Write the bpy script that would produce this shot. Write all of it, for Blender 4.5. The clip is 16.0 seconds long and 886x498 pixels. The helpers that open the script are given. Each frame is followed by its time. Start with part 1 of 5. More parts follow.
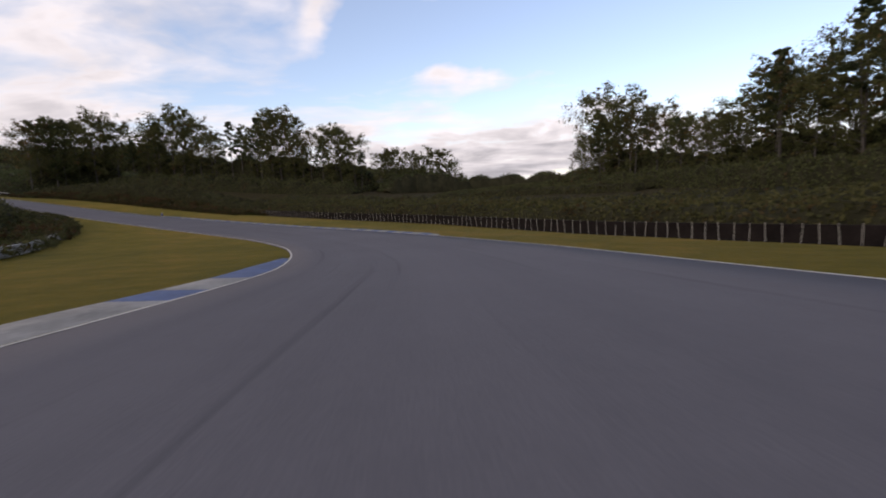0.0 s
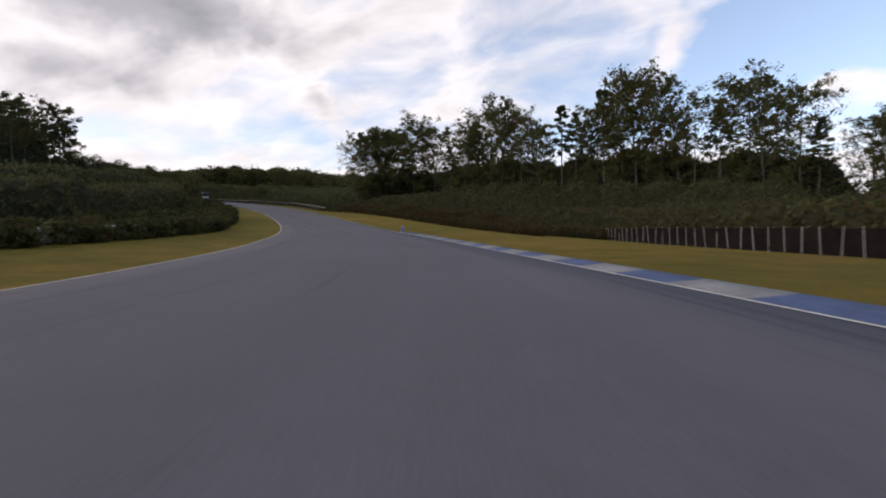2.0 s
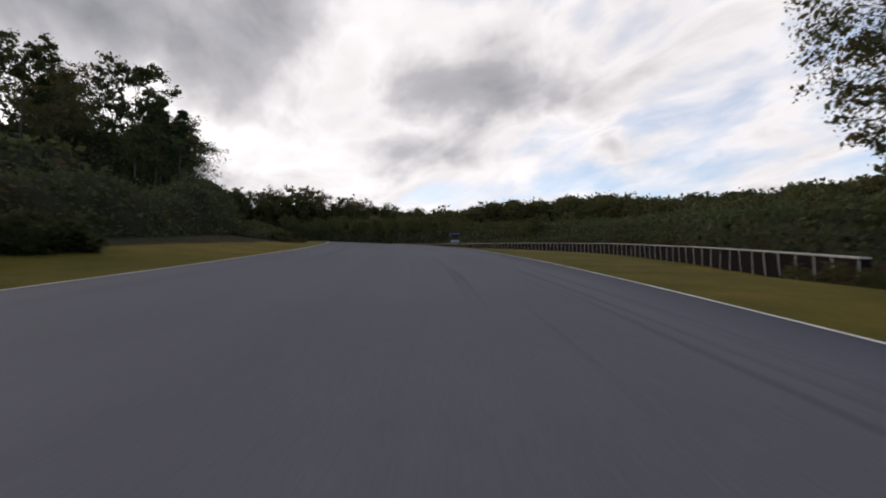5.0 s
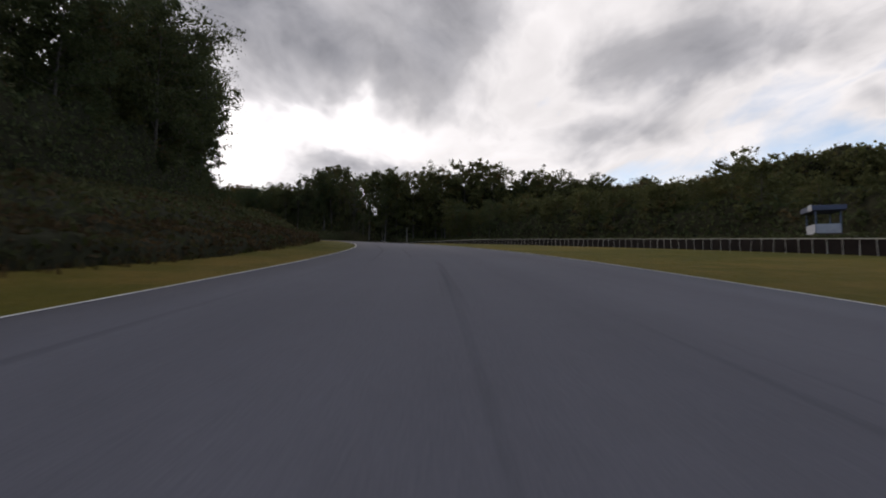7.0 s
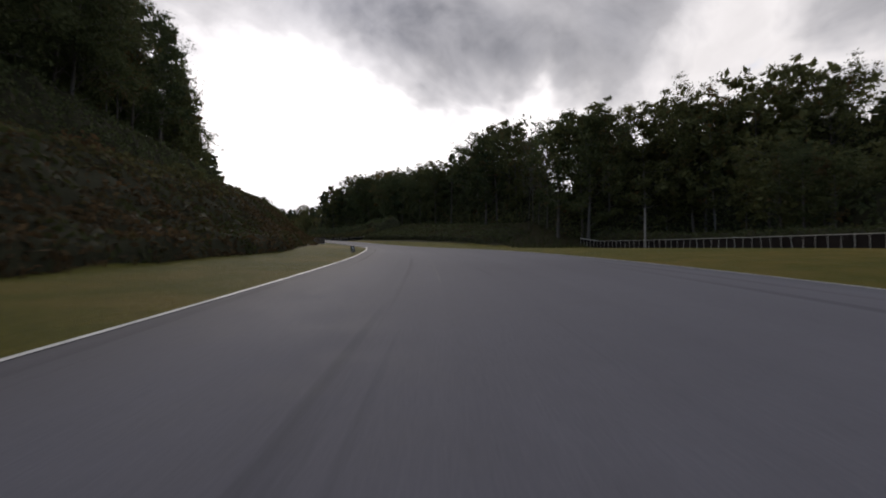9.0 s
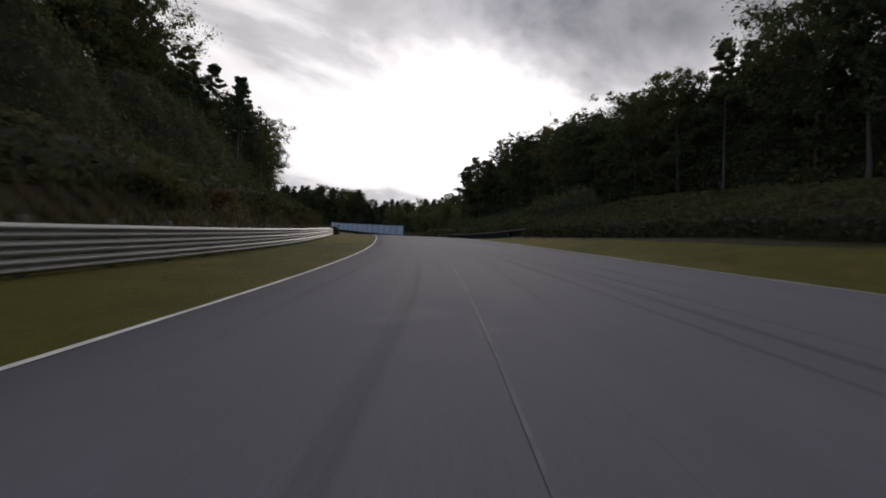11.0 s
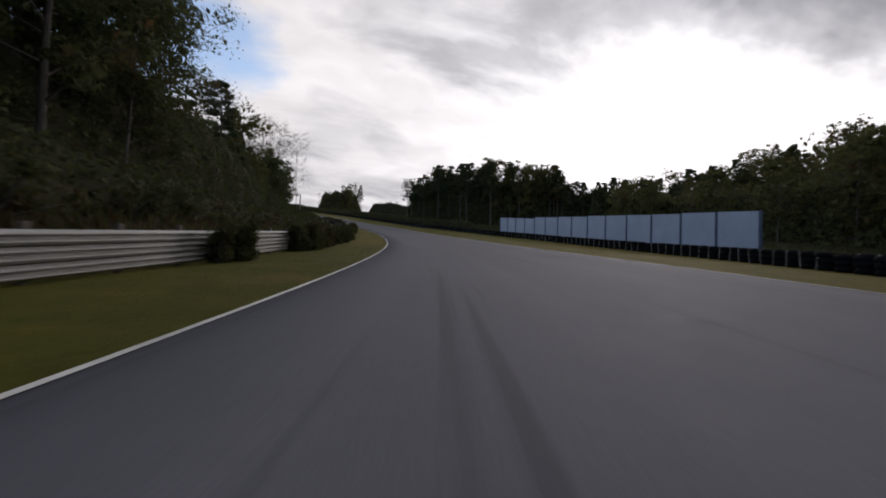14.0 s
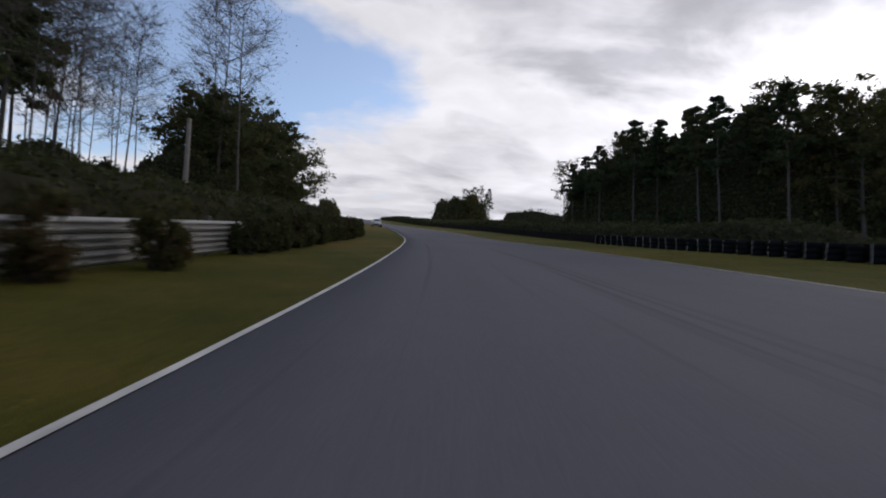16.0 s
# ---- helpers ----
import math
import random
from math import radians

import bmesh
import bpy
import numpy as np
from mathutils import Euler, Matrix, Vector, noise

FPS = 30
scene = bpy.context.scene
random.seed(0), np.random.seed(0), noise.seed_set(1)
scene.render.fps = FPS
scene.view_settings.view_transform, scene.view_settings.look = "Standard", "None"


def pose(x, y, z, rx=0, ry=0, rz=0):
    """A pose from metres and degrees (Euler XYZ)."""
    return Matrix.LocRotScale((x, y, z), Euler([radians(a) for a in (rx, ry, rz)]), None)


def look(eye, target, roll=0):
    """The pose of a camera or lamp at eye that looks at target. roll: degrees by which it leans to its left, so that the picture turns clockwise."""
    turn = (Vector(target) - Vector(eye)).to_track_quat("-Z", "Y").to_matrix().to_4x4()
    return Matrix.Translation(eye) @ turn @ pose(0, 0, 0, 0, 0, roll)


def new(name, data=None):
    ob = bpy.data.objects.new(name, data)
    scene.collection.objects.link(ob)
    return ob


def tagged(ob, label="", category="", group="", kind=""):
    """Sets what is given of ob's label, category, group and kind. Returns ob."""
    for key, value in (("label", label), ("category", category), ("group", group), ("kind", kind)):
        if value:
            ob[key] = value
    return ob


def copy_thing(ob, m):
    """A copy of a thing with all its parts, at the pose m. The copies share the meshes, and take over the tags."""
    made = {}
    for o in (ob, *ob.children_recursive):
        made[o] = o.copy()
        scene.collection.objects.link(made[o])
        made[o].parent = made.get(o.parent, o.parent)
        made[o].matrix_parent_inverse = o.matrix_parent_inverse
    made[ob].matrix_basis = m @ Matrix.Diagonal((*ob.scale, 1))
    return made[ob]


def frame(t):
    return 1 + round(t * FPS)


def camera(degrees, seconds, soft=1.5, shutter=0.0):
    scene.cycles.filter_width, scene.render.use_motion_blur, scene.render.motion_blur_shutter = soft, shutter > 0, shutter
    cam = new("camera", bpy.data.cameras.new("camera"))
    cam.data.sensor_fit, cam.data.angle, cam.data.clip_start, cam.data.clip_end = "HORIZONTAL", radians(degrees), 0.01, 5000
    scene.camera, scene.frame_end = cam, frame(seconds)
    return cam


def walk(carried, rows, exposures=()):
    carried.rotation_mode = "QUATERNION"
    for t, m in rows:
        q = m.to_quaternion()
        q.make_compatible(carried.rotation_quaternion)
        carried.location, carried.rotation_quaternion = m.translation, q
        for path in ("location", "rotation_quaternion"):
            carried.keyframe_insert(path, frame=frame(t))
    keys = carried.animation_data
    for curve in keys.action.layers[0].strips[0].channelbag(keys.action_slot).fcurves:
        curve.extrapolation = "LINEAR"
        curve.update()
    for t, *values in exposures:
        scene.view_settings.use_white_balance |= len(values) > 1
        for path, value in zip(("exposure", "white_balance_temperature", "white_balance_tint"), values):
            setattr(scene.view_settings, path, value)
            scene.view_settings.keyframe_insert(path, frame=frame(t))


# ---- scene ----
# ---- camera and its way ----
cam = camera(86.6, 16.0, soft=1.9, shutter=0.12)

# seconds, x, y, z, heading (left of north), pitch, lean
DRIVE = (
    (0.0, 0.00, 0.00, 0.00, 0.00, -6.39, -3.25), (0.5, -1.18, 14.21, -1.02, 10.86, -5.23, -3.47),
    (1.0, -5.10, 28.05, -1.66, 21.86, -3.40, -1.99), (1.5, -11.51, 41.12, -1.89, 31.28, -2.11, -1.34),
    (2.0, -19.90, 53.21, -1.79, 39.28, -0.64, -1.14), (2.5, -29.96, 64.17, -1.32, 46.80, 0.57, -0.97),
    (3.0, -41.41, 73.93, -0.56, 53.22, 1.56, -0.57), (3.5, -53.97, 82.55, 0.47, 58.96, 2.69, -0.05),
    (4.0, -67.49, 89.96, 1.93, 64.47, 4.45, 0.06), (4.5, -81.66, 96.30, 3.75, 68.38, 5.12, 0.22),
    (5.0, -96.39, 101.52, 5.67, 73.85, 5.22, 0.28), (5.5, -111.67, 105.28, 7.60, 79.57, 5.08, 0.19),
    (6.0, -127.37, 107.49, 9.48, 85.51, 4.83, 0.03), (6.5, -143.32, 108.08, 11.28, 91.34, 4.40, 0.03),
    (7.0, -159.37, 107.06, 12.95, 96.94, 3.78, 0.56), (7.5, -175.34, 104.51, 14.47, 102.21, 3.38, 1.00),
    (8.0, -191.07, 100.50, 15.94, 107.46, 3.37, 0.91), (8.5, -206.32, 95.00, 17.42, 113.27, 3.37, 0.82),
    (9.0, -220.91, 88.03, 18.83, 118.77, 2.92, 0.51), (9.5, -234.76, 79.75, 20.11, 124.00, 2.53, 0.87),
    (10.0, -247.86, 70.24, 21.26, 128.92, 1.94, 1.06), (10.5, -260.17, 59.61, 22.26, 133.69, 1.56, 1.37),
    (11.0, -271.65, 47.95, 23.29, 138.12, 2.08, 1.60), (11.5, -282.27, 35.39, 24.49, 142.42, 2.59, 1.81),
    (12.0, -291.98, 22.01, 25.84, 146.43, 2.96, 1.95), (12.5, -300.91, 7.97, 27.14, 149.65, 2.19, 1.77),
    (13.0, -309.00, -6.67, 28.22, 153.46, 1.58, 1.54), (13.5, -316.20, -21.86, 29.14, 156.83, 1.22, 1.72),
    (14.0, -322.44, -37.62, 30.14, 161.04, 1.85, 1.91), (14.5, -327.54, -54.01, 31.22, 165.26, 1.71, 2.00),
    (15.0, -331.54, -70.97, 32.41, 169.15, 2.57, 1.49), (15.5, -334.37, -88.39, 33.88, 173.42, 3.19, 1.57),
    (16.0, -335.92, -106.13, 35.48, 177.55, 3.42, 2.24),
)
walk(cam, [(t, pose(x, y, z, 90 + p, 0, h) @ pose(0, 0, 0, 0, 0, r)) for t, x, y, z, h, p, r in DRIVE],
     exposures=((0.0, 0.0, 6600, 21), (1.5, 0.12, 6500, 19), (4.0, 0.09, 6500, 15), (6.5, -0.10, 6500, 15), (8.5, -0.06, 6500, 15), (10.0, -0.18, 6500, 15),
                (12.5, -0.32, 6450, 15), (14.0, -0.30, 6400, 15), (16.0, -0.33, 6150, 16)))

# ---- world, sun ----
SUN_AZ, SUN_EL = 135.0, 20.0       # degrees left of north, above the horizon
sun_dir = Vector((-math.sin(radians(SUN_AZ)) * math.cos(radians(SUN_EL)),
                  math.cos(radians(SUN_AZ)) * math.cos(radians(SUN_EL)), math.sin(radians(SUN_EL))))
sun = new("sun", bpy.data.lights.new("sun", "SUN"))
sun.data.energy, sun.data.angle, sun.data.color = 1.1, radians(12), (1.0, 0.93, 0.82)
sun.matrix_world = look(tuple(sun_dir * 100), (0, 0, 0))


class Nodes:
    """A short hand for node trees."""

    def __init__(self, tree):
        self.t = tree
        tree.nodes.clear()

    def __call__(self, kind, ins=None, **props):
        n = self.t.nodes.new(kind)
        for k, v in props.items():
            if k == "operation":
                n.operation = v
            elif k == "blend_type":
                n.blend_type = v
            elif k == "data_type":
                n.data_type = v
            elif k == "noise_dimensions":
                n.noise_dimensions = v
            elif k == "feature":
                n.feature = v
        for k, v in (ins or {}).items():
            if hasattr(v, "is_output"):
                self.t.links.new(v, n.inputs[k])
            else:
                n.inputs[k].default_value = v
        return n

    def math(self, op, a, b=0.0, c=0.0):
        return self("ShaderNodeMath", {0: a, 1: b, 2: c}, operation=op).outputs[0]

    def vmath(self, op, a, b=(0, 0, 0)):
        n = self("ShaderNodeVectorMath", {0: a, 1: b}, operation=op)
        return n.outputs["Value"] if op in ("DOT_PRODUCT", "LENGTH") else n.outputs[0]

    def noise(self, vec, scale, detail=3.0, rough=0.5, distortion=0.0):
        return self("ShaderNodeTexNoise", {"Vector": vec, "Scale": scale, "Detail": detail, "Roughness": rough,
                                           "Distortion": distortion}).outputs["Fac"]

    def ramp(self, fac, stops):
        n = self("ShaderNodeValToRGB", {"Fac": fac})
        while len(n.color_ramp.elements) < len(stops):
            n.color_ramp.elements.new(0.5)
        for e, (p, c) in zip(n.color_ramp.elements, stops):
            e.position = p
            e.color = (c, c, c, 1) if isinstance(c, (int, float)) else (*c, 1)
        return n.outputs["Color"]

    def mix(self, fac, a, b, blend="MIX"):
        n = self("ShaderNodeMixRGB", {"Fac": fac, "Color1": a, "Color2": b}, blend_type=blend)
        return n.outputs["Color"]

    def link(self, a, b):
        self.t.links.new(a, b)


def grey(v):
    return (v, v, v, 1)


# cloud masses and gaps: heading, height, half width, half height (degrees) and how much cover they add
CLOUDS = ((97, 29, 11, 7, 0.23), (122, 31, 11, 8, 0.18), (70, 23, 12, 5, 0.24), (53, 16.5, 6, 2.2, 0.20), (133, 29, 13, 5, 0.14),
          (117.5, 22.5, 6, 5, 0.16), (109, 21.5, 1.8, 4, -0.10), (109, 12.5, 4, 2, 0.14), (77, 16, 6, 2, 0.12), (138, 18, 10, 7, -0.08), (158, 23, 11, 6, 0.07), (103, 16.5, 9, 3, -0.14), (132, 15, 18, 5, -0.12),
          (83, 24, 3.5, 7, -0.07), (65, 19.5, 9, 1.6, -0.08), (346, 18, 20, 5, -0.20), (324, 17, 14, 6, -0.16), (8, 21, 6, 4, -0.14),
          (198, 24, 16, 7, -0.30), (358, 14, 6, 2.5, 0.20), (15, 21, 2.5, 4, 0.16), (36, 14, 12, 7, 0.10), (350, 5, 25, 3, 0.12))


def build_sky():
    world = bpy.data.worlds.new("sky")
    scene.world = world
    world.use_nodes = True
    N = Nodes(world.node_tree)
    sky = N("ShaderNodeTexSky")
    sky.sky_type, sky.sun_disc = "NISHITA", False
    sky.sun_elevation, sky.sun_rotation = radians(SUN_EL), radians(-SUN_AZ)
    sky.air_density, sky.dust_density, sky.altitude = 1.0, 0.6, 200
    blue = N.mix(1.0, sky.outputs[0], grey(0.22), "MULTIPLY")
    blue = N.mix(0.14, blue, (0.82, 0.84, 0.88, 1))       # thin high haze
    d = N("ShaderNodeTexCoord").outputs["Generated"]
    z = N("ShaderNodeSeparateXYZ", {0: d}).outputs[2]
    up = N.math("MAXIMUM", z, 0.0)
    # clouds lie on a layer overhead, so that they crowd towards the horizon
    k = N.math("DIVIDE", 1.0, N.math("ADD", up, 0.16))
    # and are drawn out along the wind, so that their bands run together low in the west
    w = radians(98)
    along_wind = N.math("MULTIPLY", N.math("MULTIPLY", N.vmath("DOT_PRODUCT", d, (-math.sin(w), math.cos(w), 0)), k), 0.68)
    across = N.math("MULTIPLY", N.vmath("DOT_PRODUCT", d, (math.cos(w), math.sin(w), 0)), k)
    flat = N("ShaderNodeCombineXYZ", {0: along_wind, 1: across, 2: N.math("MULTIPLY", z, 0.25)}).outputs[0]
    curl = N("ShaderNodeTexNoise", {"Vector": flat, "Scale": 1.6, "Detail": 3.0, "Roughness": 0.5})
    flat = N.vmath("ADD", flat, N.vmath("MULTIPLY", N.vmath("SUBTRACT", curl.outputs["Color"], (0.5, 0.5, 0.5)), (0.32, 0.32, 0.15)))
    big = N.noise(flat, 0.85, 5.0, 0.55, 0.35)
    small = N.noise(flat, 2.4, 6.0, 0.55, 0.4)
    toward = N.vmath("DOT_PRODUCT", d, tuple(Vector((sun_dir.x, sun_dir.y, 0)).normalized()))
    near = N.vmath("DOT_PRODUCT", d, tuple(sun_dir))
    # cover: nearly whole towards the sun, broken with blue on the far side
    cover = N.math("ADD", N.math("MULTIPLY", toward, 0.10), 0.0)
    dens = N.math("ADD", N.math("ADD", N.math("MULTIPLY", big, 0.62), N.math("MULTIPLY", small, 0.38)), cover)
    warp = N("ShaderNodeTexNoise", {"Vector": d, "Scale": 5.0, "Detail": 4.0, "Roughness": 0.55})
    wob = N.vmath("SUBTRACT", warp.outputs["Color"], (0.5, 0.5, 0.5))
    dd = N.vmath("ADD", d, N.vmath("MULTIPLY", wob, (0.30, 0.30, 0.22)))
    for az, el, wa, we, amount in CLOUDS:
        a, e = radians(az), radians(el)
        away = (-math.sin(a) * math.cos(e), math.cos(a) * math.cos(e), math.sin(e))
        side = (-math.cos(a), -math.sin(a), 0.0)
        rise_dir = (math.sin(a) * math.sin(e), -math.cos(a) * math.sin(e), math.cos(e))
        u = N.math("DIVIDE", N.vmath("DOT_PRODUCT", dd, side), math.sin(radians(wa)))
        v = N.math("DIVIDE", N.vmath("DOT_PRODUCT", dd, rise_dir), math.sin(radians(we)))
        front = N.math("GREATER_THAN", N.vmath("DOT_PRODUCT", dd, away), 0.0)
        r2 = N.math("ADD", N.math("MULTIPLY", u, u), N.math("MULTIPLY", v, v))
        g = N.math("MULTIPLY", N.math("EXPONENT", N.math("MULTIPLY", r2, -1.0)), N.math("MULTIPLY", front, amount))
        dens = N.math("ADD", dens, g)
    low = N.math("MULTIPLY", N.math("SUBTRACT", 1.0, N.math("MINIMUM", N.math("MULTIPLY", up, 5.0), 1.0)), 0.16)
    dens = N.math("ADD", dens, low)
    fine = N.noise(N.vmath("ADD", flat, N.vmath("MULTIPLY", wob, (0.18, 0.18, 0.1))), 4.0, 5.0, 0.5, 0.0)
    body = N.math("ADD", dens, N.math("MULTIPLY", N.math("SUBTRACT", fine, 0.5), 0.22))
    sunward = N.math("MULTIPLY", N.math("MAXIMUM", toward, 0.0), 0.16)
    veil = N.ramp(N.math("ADD", body, sunward), ((0.42, 0.0), (0.58, 1.0)))
    thick = N.ramp(body, ((0.56, 0.0), (0.70, 0.58), (0.95, 1.0)))
    glow = N.math("POWER", N.math("MAXIMUM", near, 0.0), 14.0)
    halo = N.math("POWER", N.math("MAXIMUM", near, 0.0), 3.0)
    lit = N.math("ADD", N.math("ADD", 0.95, N.math("MULTIPLY", glow, 0.75)), N.math("MULTIPLY", halo, 0.25))
    lit = N.math("MULTIPLY", lit, N("ShaderNodeMapRange", {0: fine, 1: 0.3, 2: 0.7, 3: 0.84, 4: 1.08}).outputs[0])
    white = N.mix(1.0, (1.0, 0.985, 0.965, 1), N("ShaderNodeCombineXYZ", {0: lit, 1: lit, 2: lit}).outputs[0], "MULTIPLY")
    dark = N.mix(glow, (0.205, 0.22, 0.255, 1), (0.32, 0.33, 0.365, 1))
    dark = N.mix(1.0, dark, N.ramp(small, ((0.3, 1.35), (0.7, 0.75))), "MULTIPLY")
    cloud = N.mix(thick, white, dark)
    col = N.mix(veil, blue, cloud)
    bg = N("ShaderNodeBackground", {"Color": col, "Strength": 1.0})
    out = N("ShaderNodeOutputWorld")
    N.link(bg.outputs[0], out.inputs[0])


build_sky()


# ---- materials ----
def material(name, rough=0.8, metal=0.0, spec=0.5):
    m = bpy.data.materials.new(name)
    m.use_nodes = True
    N = Nodes(m.node_tree)
    b = N("ShaderNodeBsdfPrincipled", {"Roughness": rough, "Metallic": metal, "Specular IOR Level": spec})
    o = N("ShaderNodeOutputMaterial")
    N.link(b.outputs[0], o.inputs[0])
    return m, N, b


def bump(N, b, height, strength=0.3, distance=0.02):
    n = N("ShaderNodeBump", {"Height": height, "Strength": strength, "Distance": distance})
    N.link(n.outputs[0], b.inputs["Normal"])


def object_coord(N):
    return N("ShaderNodeTexCoord").outputs["Object"]


def plain(name, col, rough=0.7, metal=0.0, vary=0.25, scale=3.0, spec=0.5, relief=0.0):
    """Paint, metal or wood with stains at two scales."""
    m, N, b = material(name, rough, metal, spec)
    c = object_coord(N)
    f = N.math("ADD", N.math("MULTIPLY", N.noise(c, scale, 4), 0.6), N.math("MULTIPLY", N.noise(c, scale * 9, 3), 0.4))
    dark = tuple(x * (1 - vary) for x in col)
    light = tuple(min(1, x * (1 + vary)) for x in col)
    N.link(N.ramp(f, ((0.3, dark), (0.7, light))), b.inputs["Base Color"])
    if relief:
        bump(N, b, N.noise(c, scale * 12, 3), relief, 0.01)
    return m


def make_asphalt():
    m, N, b = material("asphalt", 0.9, 0, 0.12)
    uv = N("ShaderNodeUVMap").outputs[0]          # metres across, metres along
    c = object_coord(N)
    wide = N.noise(c, 0.11, 4, 0.6)
    grain = N.noise(c, 55.0, 2, 0.7)
    mid = N.noise(c, 2.2, 5, 0.65)
    lanes = N("ShaderNodeMapping", {"Vector": uv, "Scale": (1.0, 0.016, 1.0)}).outputs[0]
    streak = N.noise(lanes, 0.9, 4, 0.6)
    skid = N("ShaderNodeMapping", {"Vector": uv, "Scale": (2.4, 0.035, 1.0), "Rotation": (0, 0, 0.03)}).outputs[0]
    skids = N.ramp(N.noise(skid, 1.0, 3, 0.55), ((0.60, 0.0), (0.70, 1.0)))
    patch = N.ramp(N.noise(c, 0.045, 2, 0.5), ((0.45, 0.0), (0.6, 1.0)))
    base = N.mix(N.math("MULTIPLY", patch, 0.45), (0.112, 0.107, 0.120, 1), (0.090, 0.086, 0.098, 1))
    base = N.mix(N.ramp(streak, ((0.35, 0.0), (0.7, 0.45))), base, (0.079, 0.076, 0.087, 1))
    base = N.mix(N.math("MULTIPLY", skids, 0.40), base, (0.030, 0.030, 0.034, 1))
    base = N.mix(0.55, base, N.ramp(N.math("ADD", N.math("MULTIPLY", mid, 0.5), N.math("MULTIPLY", wide, 0.5)), ((0.3, 0.75), (0.7, 1.2))), "MULTIPLY")
    base = N.mix(0.5, base, N.ramp(grain, ((0.25, 0.55), (0.75, 1.4))), "MULTIPLY")
    N.link(base, b.inputs["Base Color"])
    N.link(N.ramp(mid, ((0.3, 0.84), (0.7, 0.96))), b.inputs["Roughness"])
    bump(N, b, grain, 0.35, 0.006)
    return m


def make_grass():
    m, N, b = material("mown_grass", 0.9, 0, 0.08)
    c = object_coord(N)
    big = N.noise(c, 0.05, 4, 0.6)
    mid = N.noise(c, 0.6, 5, 0.65)
    fine = N.noise(c, 14.0, 4, 0.7)
    tip = N.noise(c, 70.0, 2, 0.7)
    col = N.ramp(N.math("ADD", N.math("MULTIPLY", big, 0.55), N.math("MULTIPLY", mid, 0.45)),
                 ((0.34, (0.066, 0.072, 0.011)), (0.5, (0.118, 0.104, 0.018)), (0.64, (0.190, 0.132, 0.034))))
    east = N("ShaderNodeMapRange", {0: N.math("ADD", N("ShaderNodeSeparateXYZ", {0: c}).outputs[0], N.math("MULTIPLY", big, 60.0)), 1: -190.0, 2: -40.0, 3: 0.0, 4: 1.0}).outputs[0]
    col = N.mix(1.0, col, N.mix(east, (0.70, 0.72, 0.60, 1), (1.14, 1.00, 0.86, 1)), "MULTIPLY")
    col = N.mix(0.7, col, N.ramp(fine, ((0.25, 0.55), (0.75, 1.4))), "MULTIPLY")
    col = N.mix(0.5, col, N.ramp(tip, ((0.25, 0.6), (0.75, 1.4))), "MULTIPLY")
    litter = N.ramp(N.math("ADD", N.math("MULTIPLY", mid, 0.6), N.math("MULTIPLY", fine, 0.4)),
                    ((0.3, (0.016, 0.014, 0.007)), (0.55, (0.034, 0.028, 0.012)), (0.75, (0.036, 0.040, 0.013))))
    far = N("ShaderNodeAttribute")
    far.attribute_name = "litter"
    edge = N.math("ADD", far.outputs["Fac"], N.math("MULTIPLY", N.math("SUBTRACT", mid, 0.5), 0.5))
    col = N.mix(N.ramp(edge, ((0.42, 0.0), (0.58, 1.0))), col, litter)
    N.link(col, b.inputs["Base Color"])
    bump(N, b, N.math("ADD", fine, tip), 0.8, 0.05)
    return m


def make_leaf(name, dark, light, dry=None, dry_part=0.0):
    m, N, b = material(name, 0.8, 0, 0.12)
    geo = N("ShaderNodeNewGeometry")
    obj = N("ShaderNodeObjectInfo")
    r = geo.outputs["Random Per Island"]
    col = N.mix(r, (*dark, 1), (*light, 1))
    if dry:
        pick = N.ramp(N.noise(geo.outputs["Position"], 0.35, 3), ((0.62 - dry_part * 0.3, 0.0), (0.72 - dry_part * 0.3, 1.0)))
        col = N.mix(N.math("MULTIPLY", pick, N.math("GREATER_THAN", r, 0.35)), col, (*dry, 1))
    col = N.mix(1.0, col, N.ramp(obj.outputs["Random"], ((0.0, (0.75, 0.8, 0.75)), (0.5, (1.0, 1.0, 1.0)), (1.0, (1.3, 1.12, 0.95)))), "MULTIPLY")
    N.link(col, b.inputs["Base Color"])
    # thin leaves let some light through
    tr = N("ShaderNodeBsdfTranslucent", {"Color": col})
    mix = N("ShaderNodeMixShader", {0: 0.40})
    N.link(b.outputs[0], mix.inputs[1])
    N.link(tr.outputs[0], mix.inputs[2])
    out = [n for n in m.node_tree.nodes if n.type == "OUTPUT_MATERIAL"][0]
    N.link(mix.outputs[0], out.inputs[0])
    return m


def make_bark(name, a, c2):
    m, N, b = material(name, 0.9, 0, 0.2)
    c = object_coord(N)
    stretch = N("ShaderNodeMapping", {"Vector": c, "Scale": (6.0, 6.0, 0.9)}).outputs[0]
    f = N.noise(stretch, 3.0, 5, 0.65)
    N.link(N.ramp(f, ((0.3, a), (0.7, c2))), b.inputs["Base Color"])
    bump(N, b, f, 0.6, 0.04)
    return m


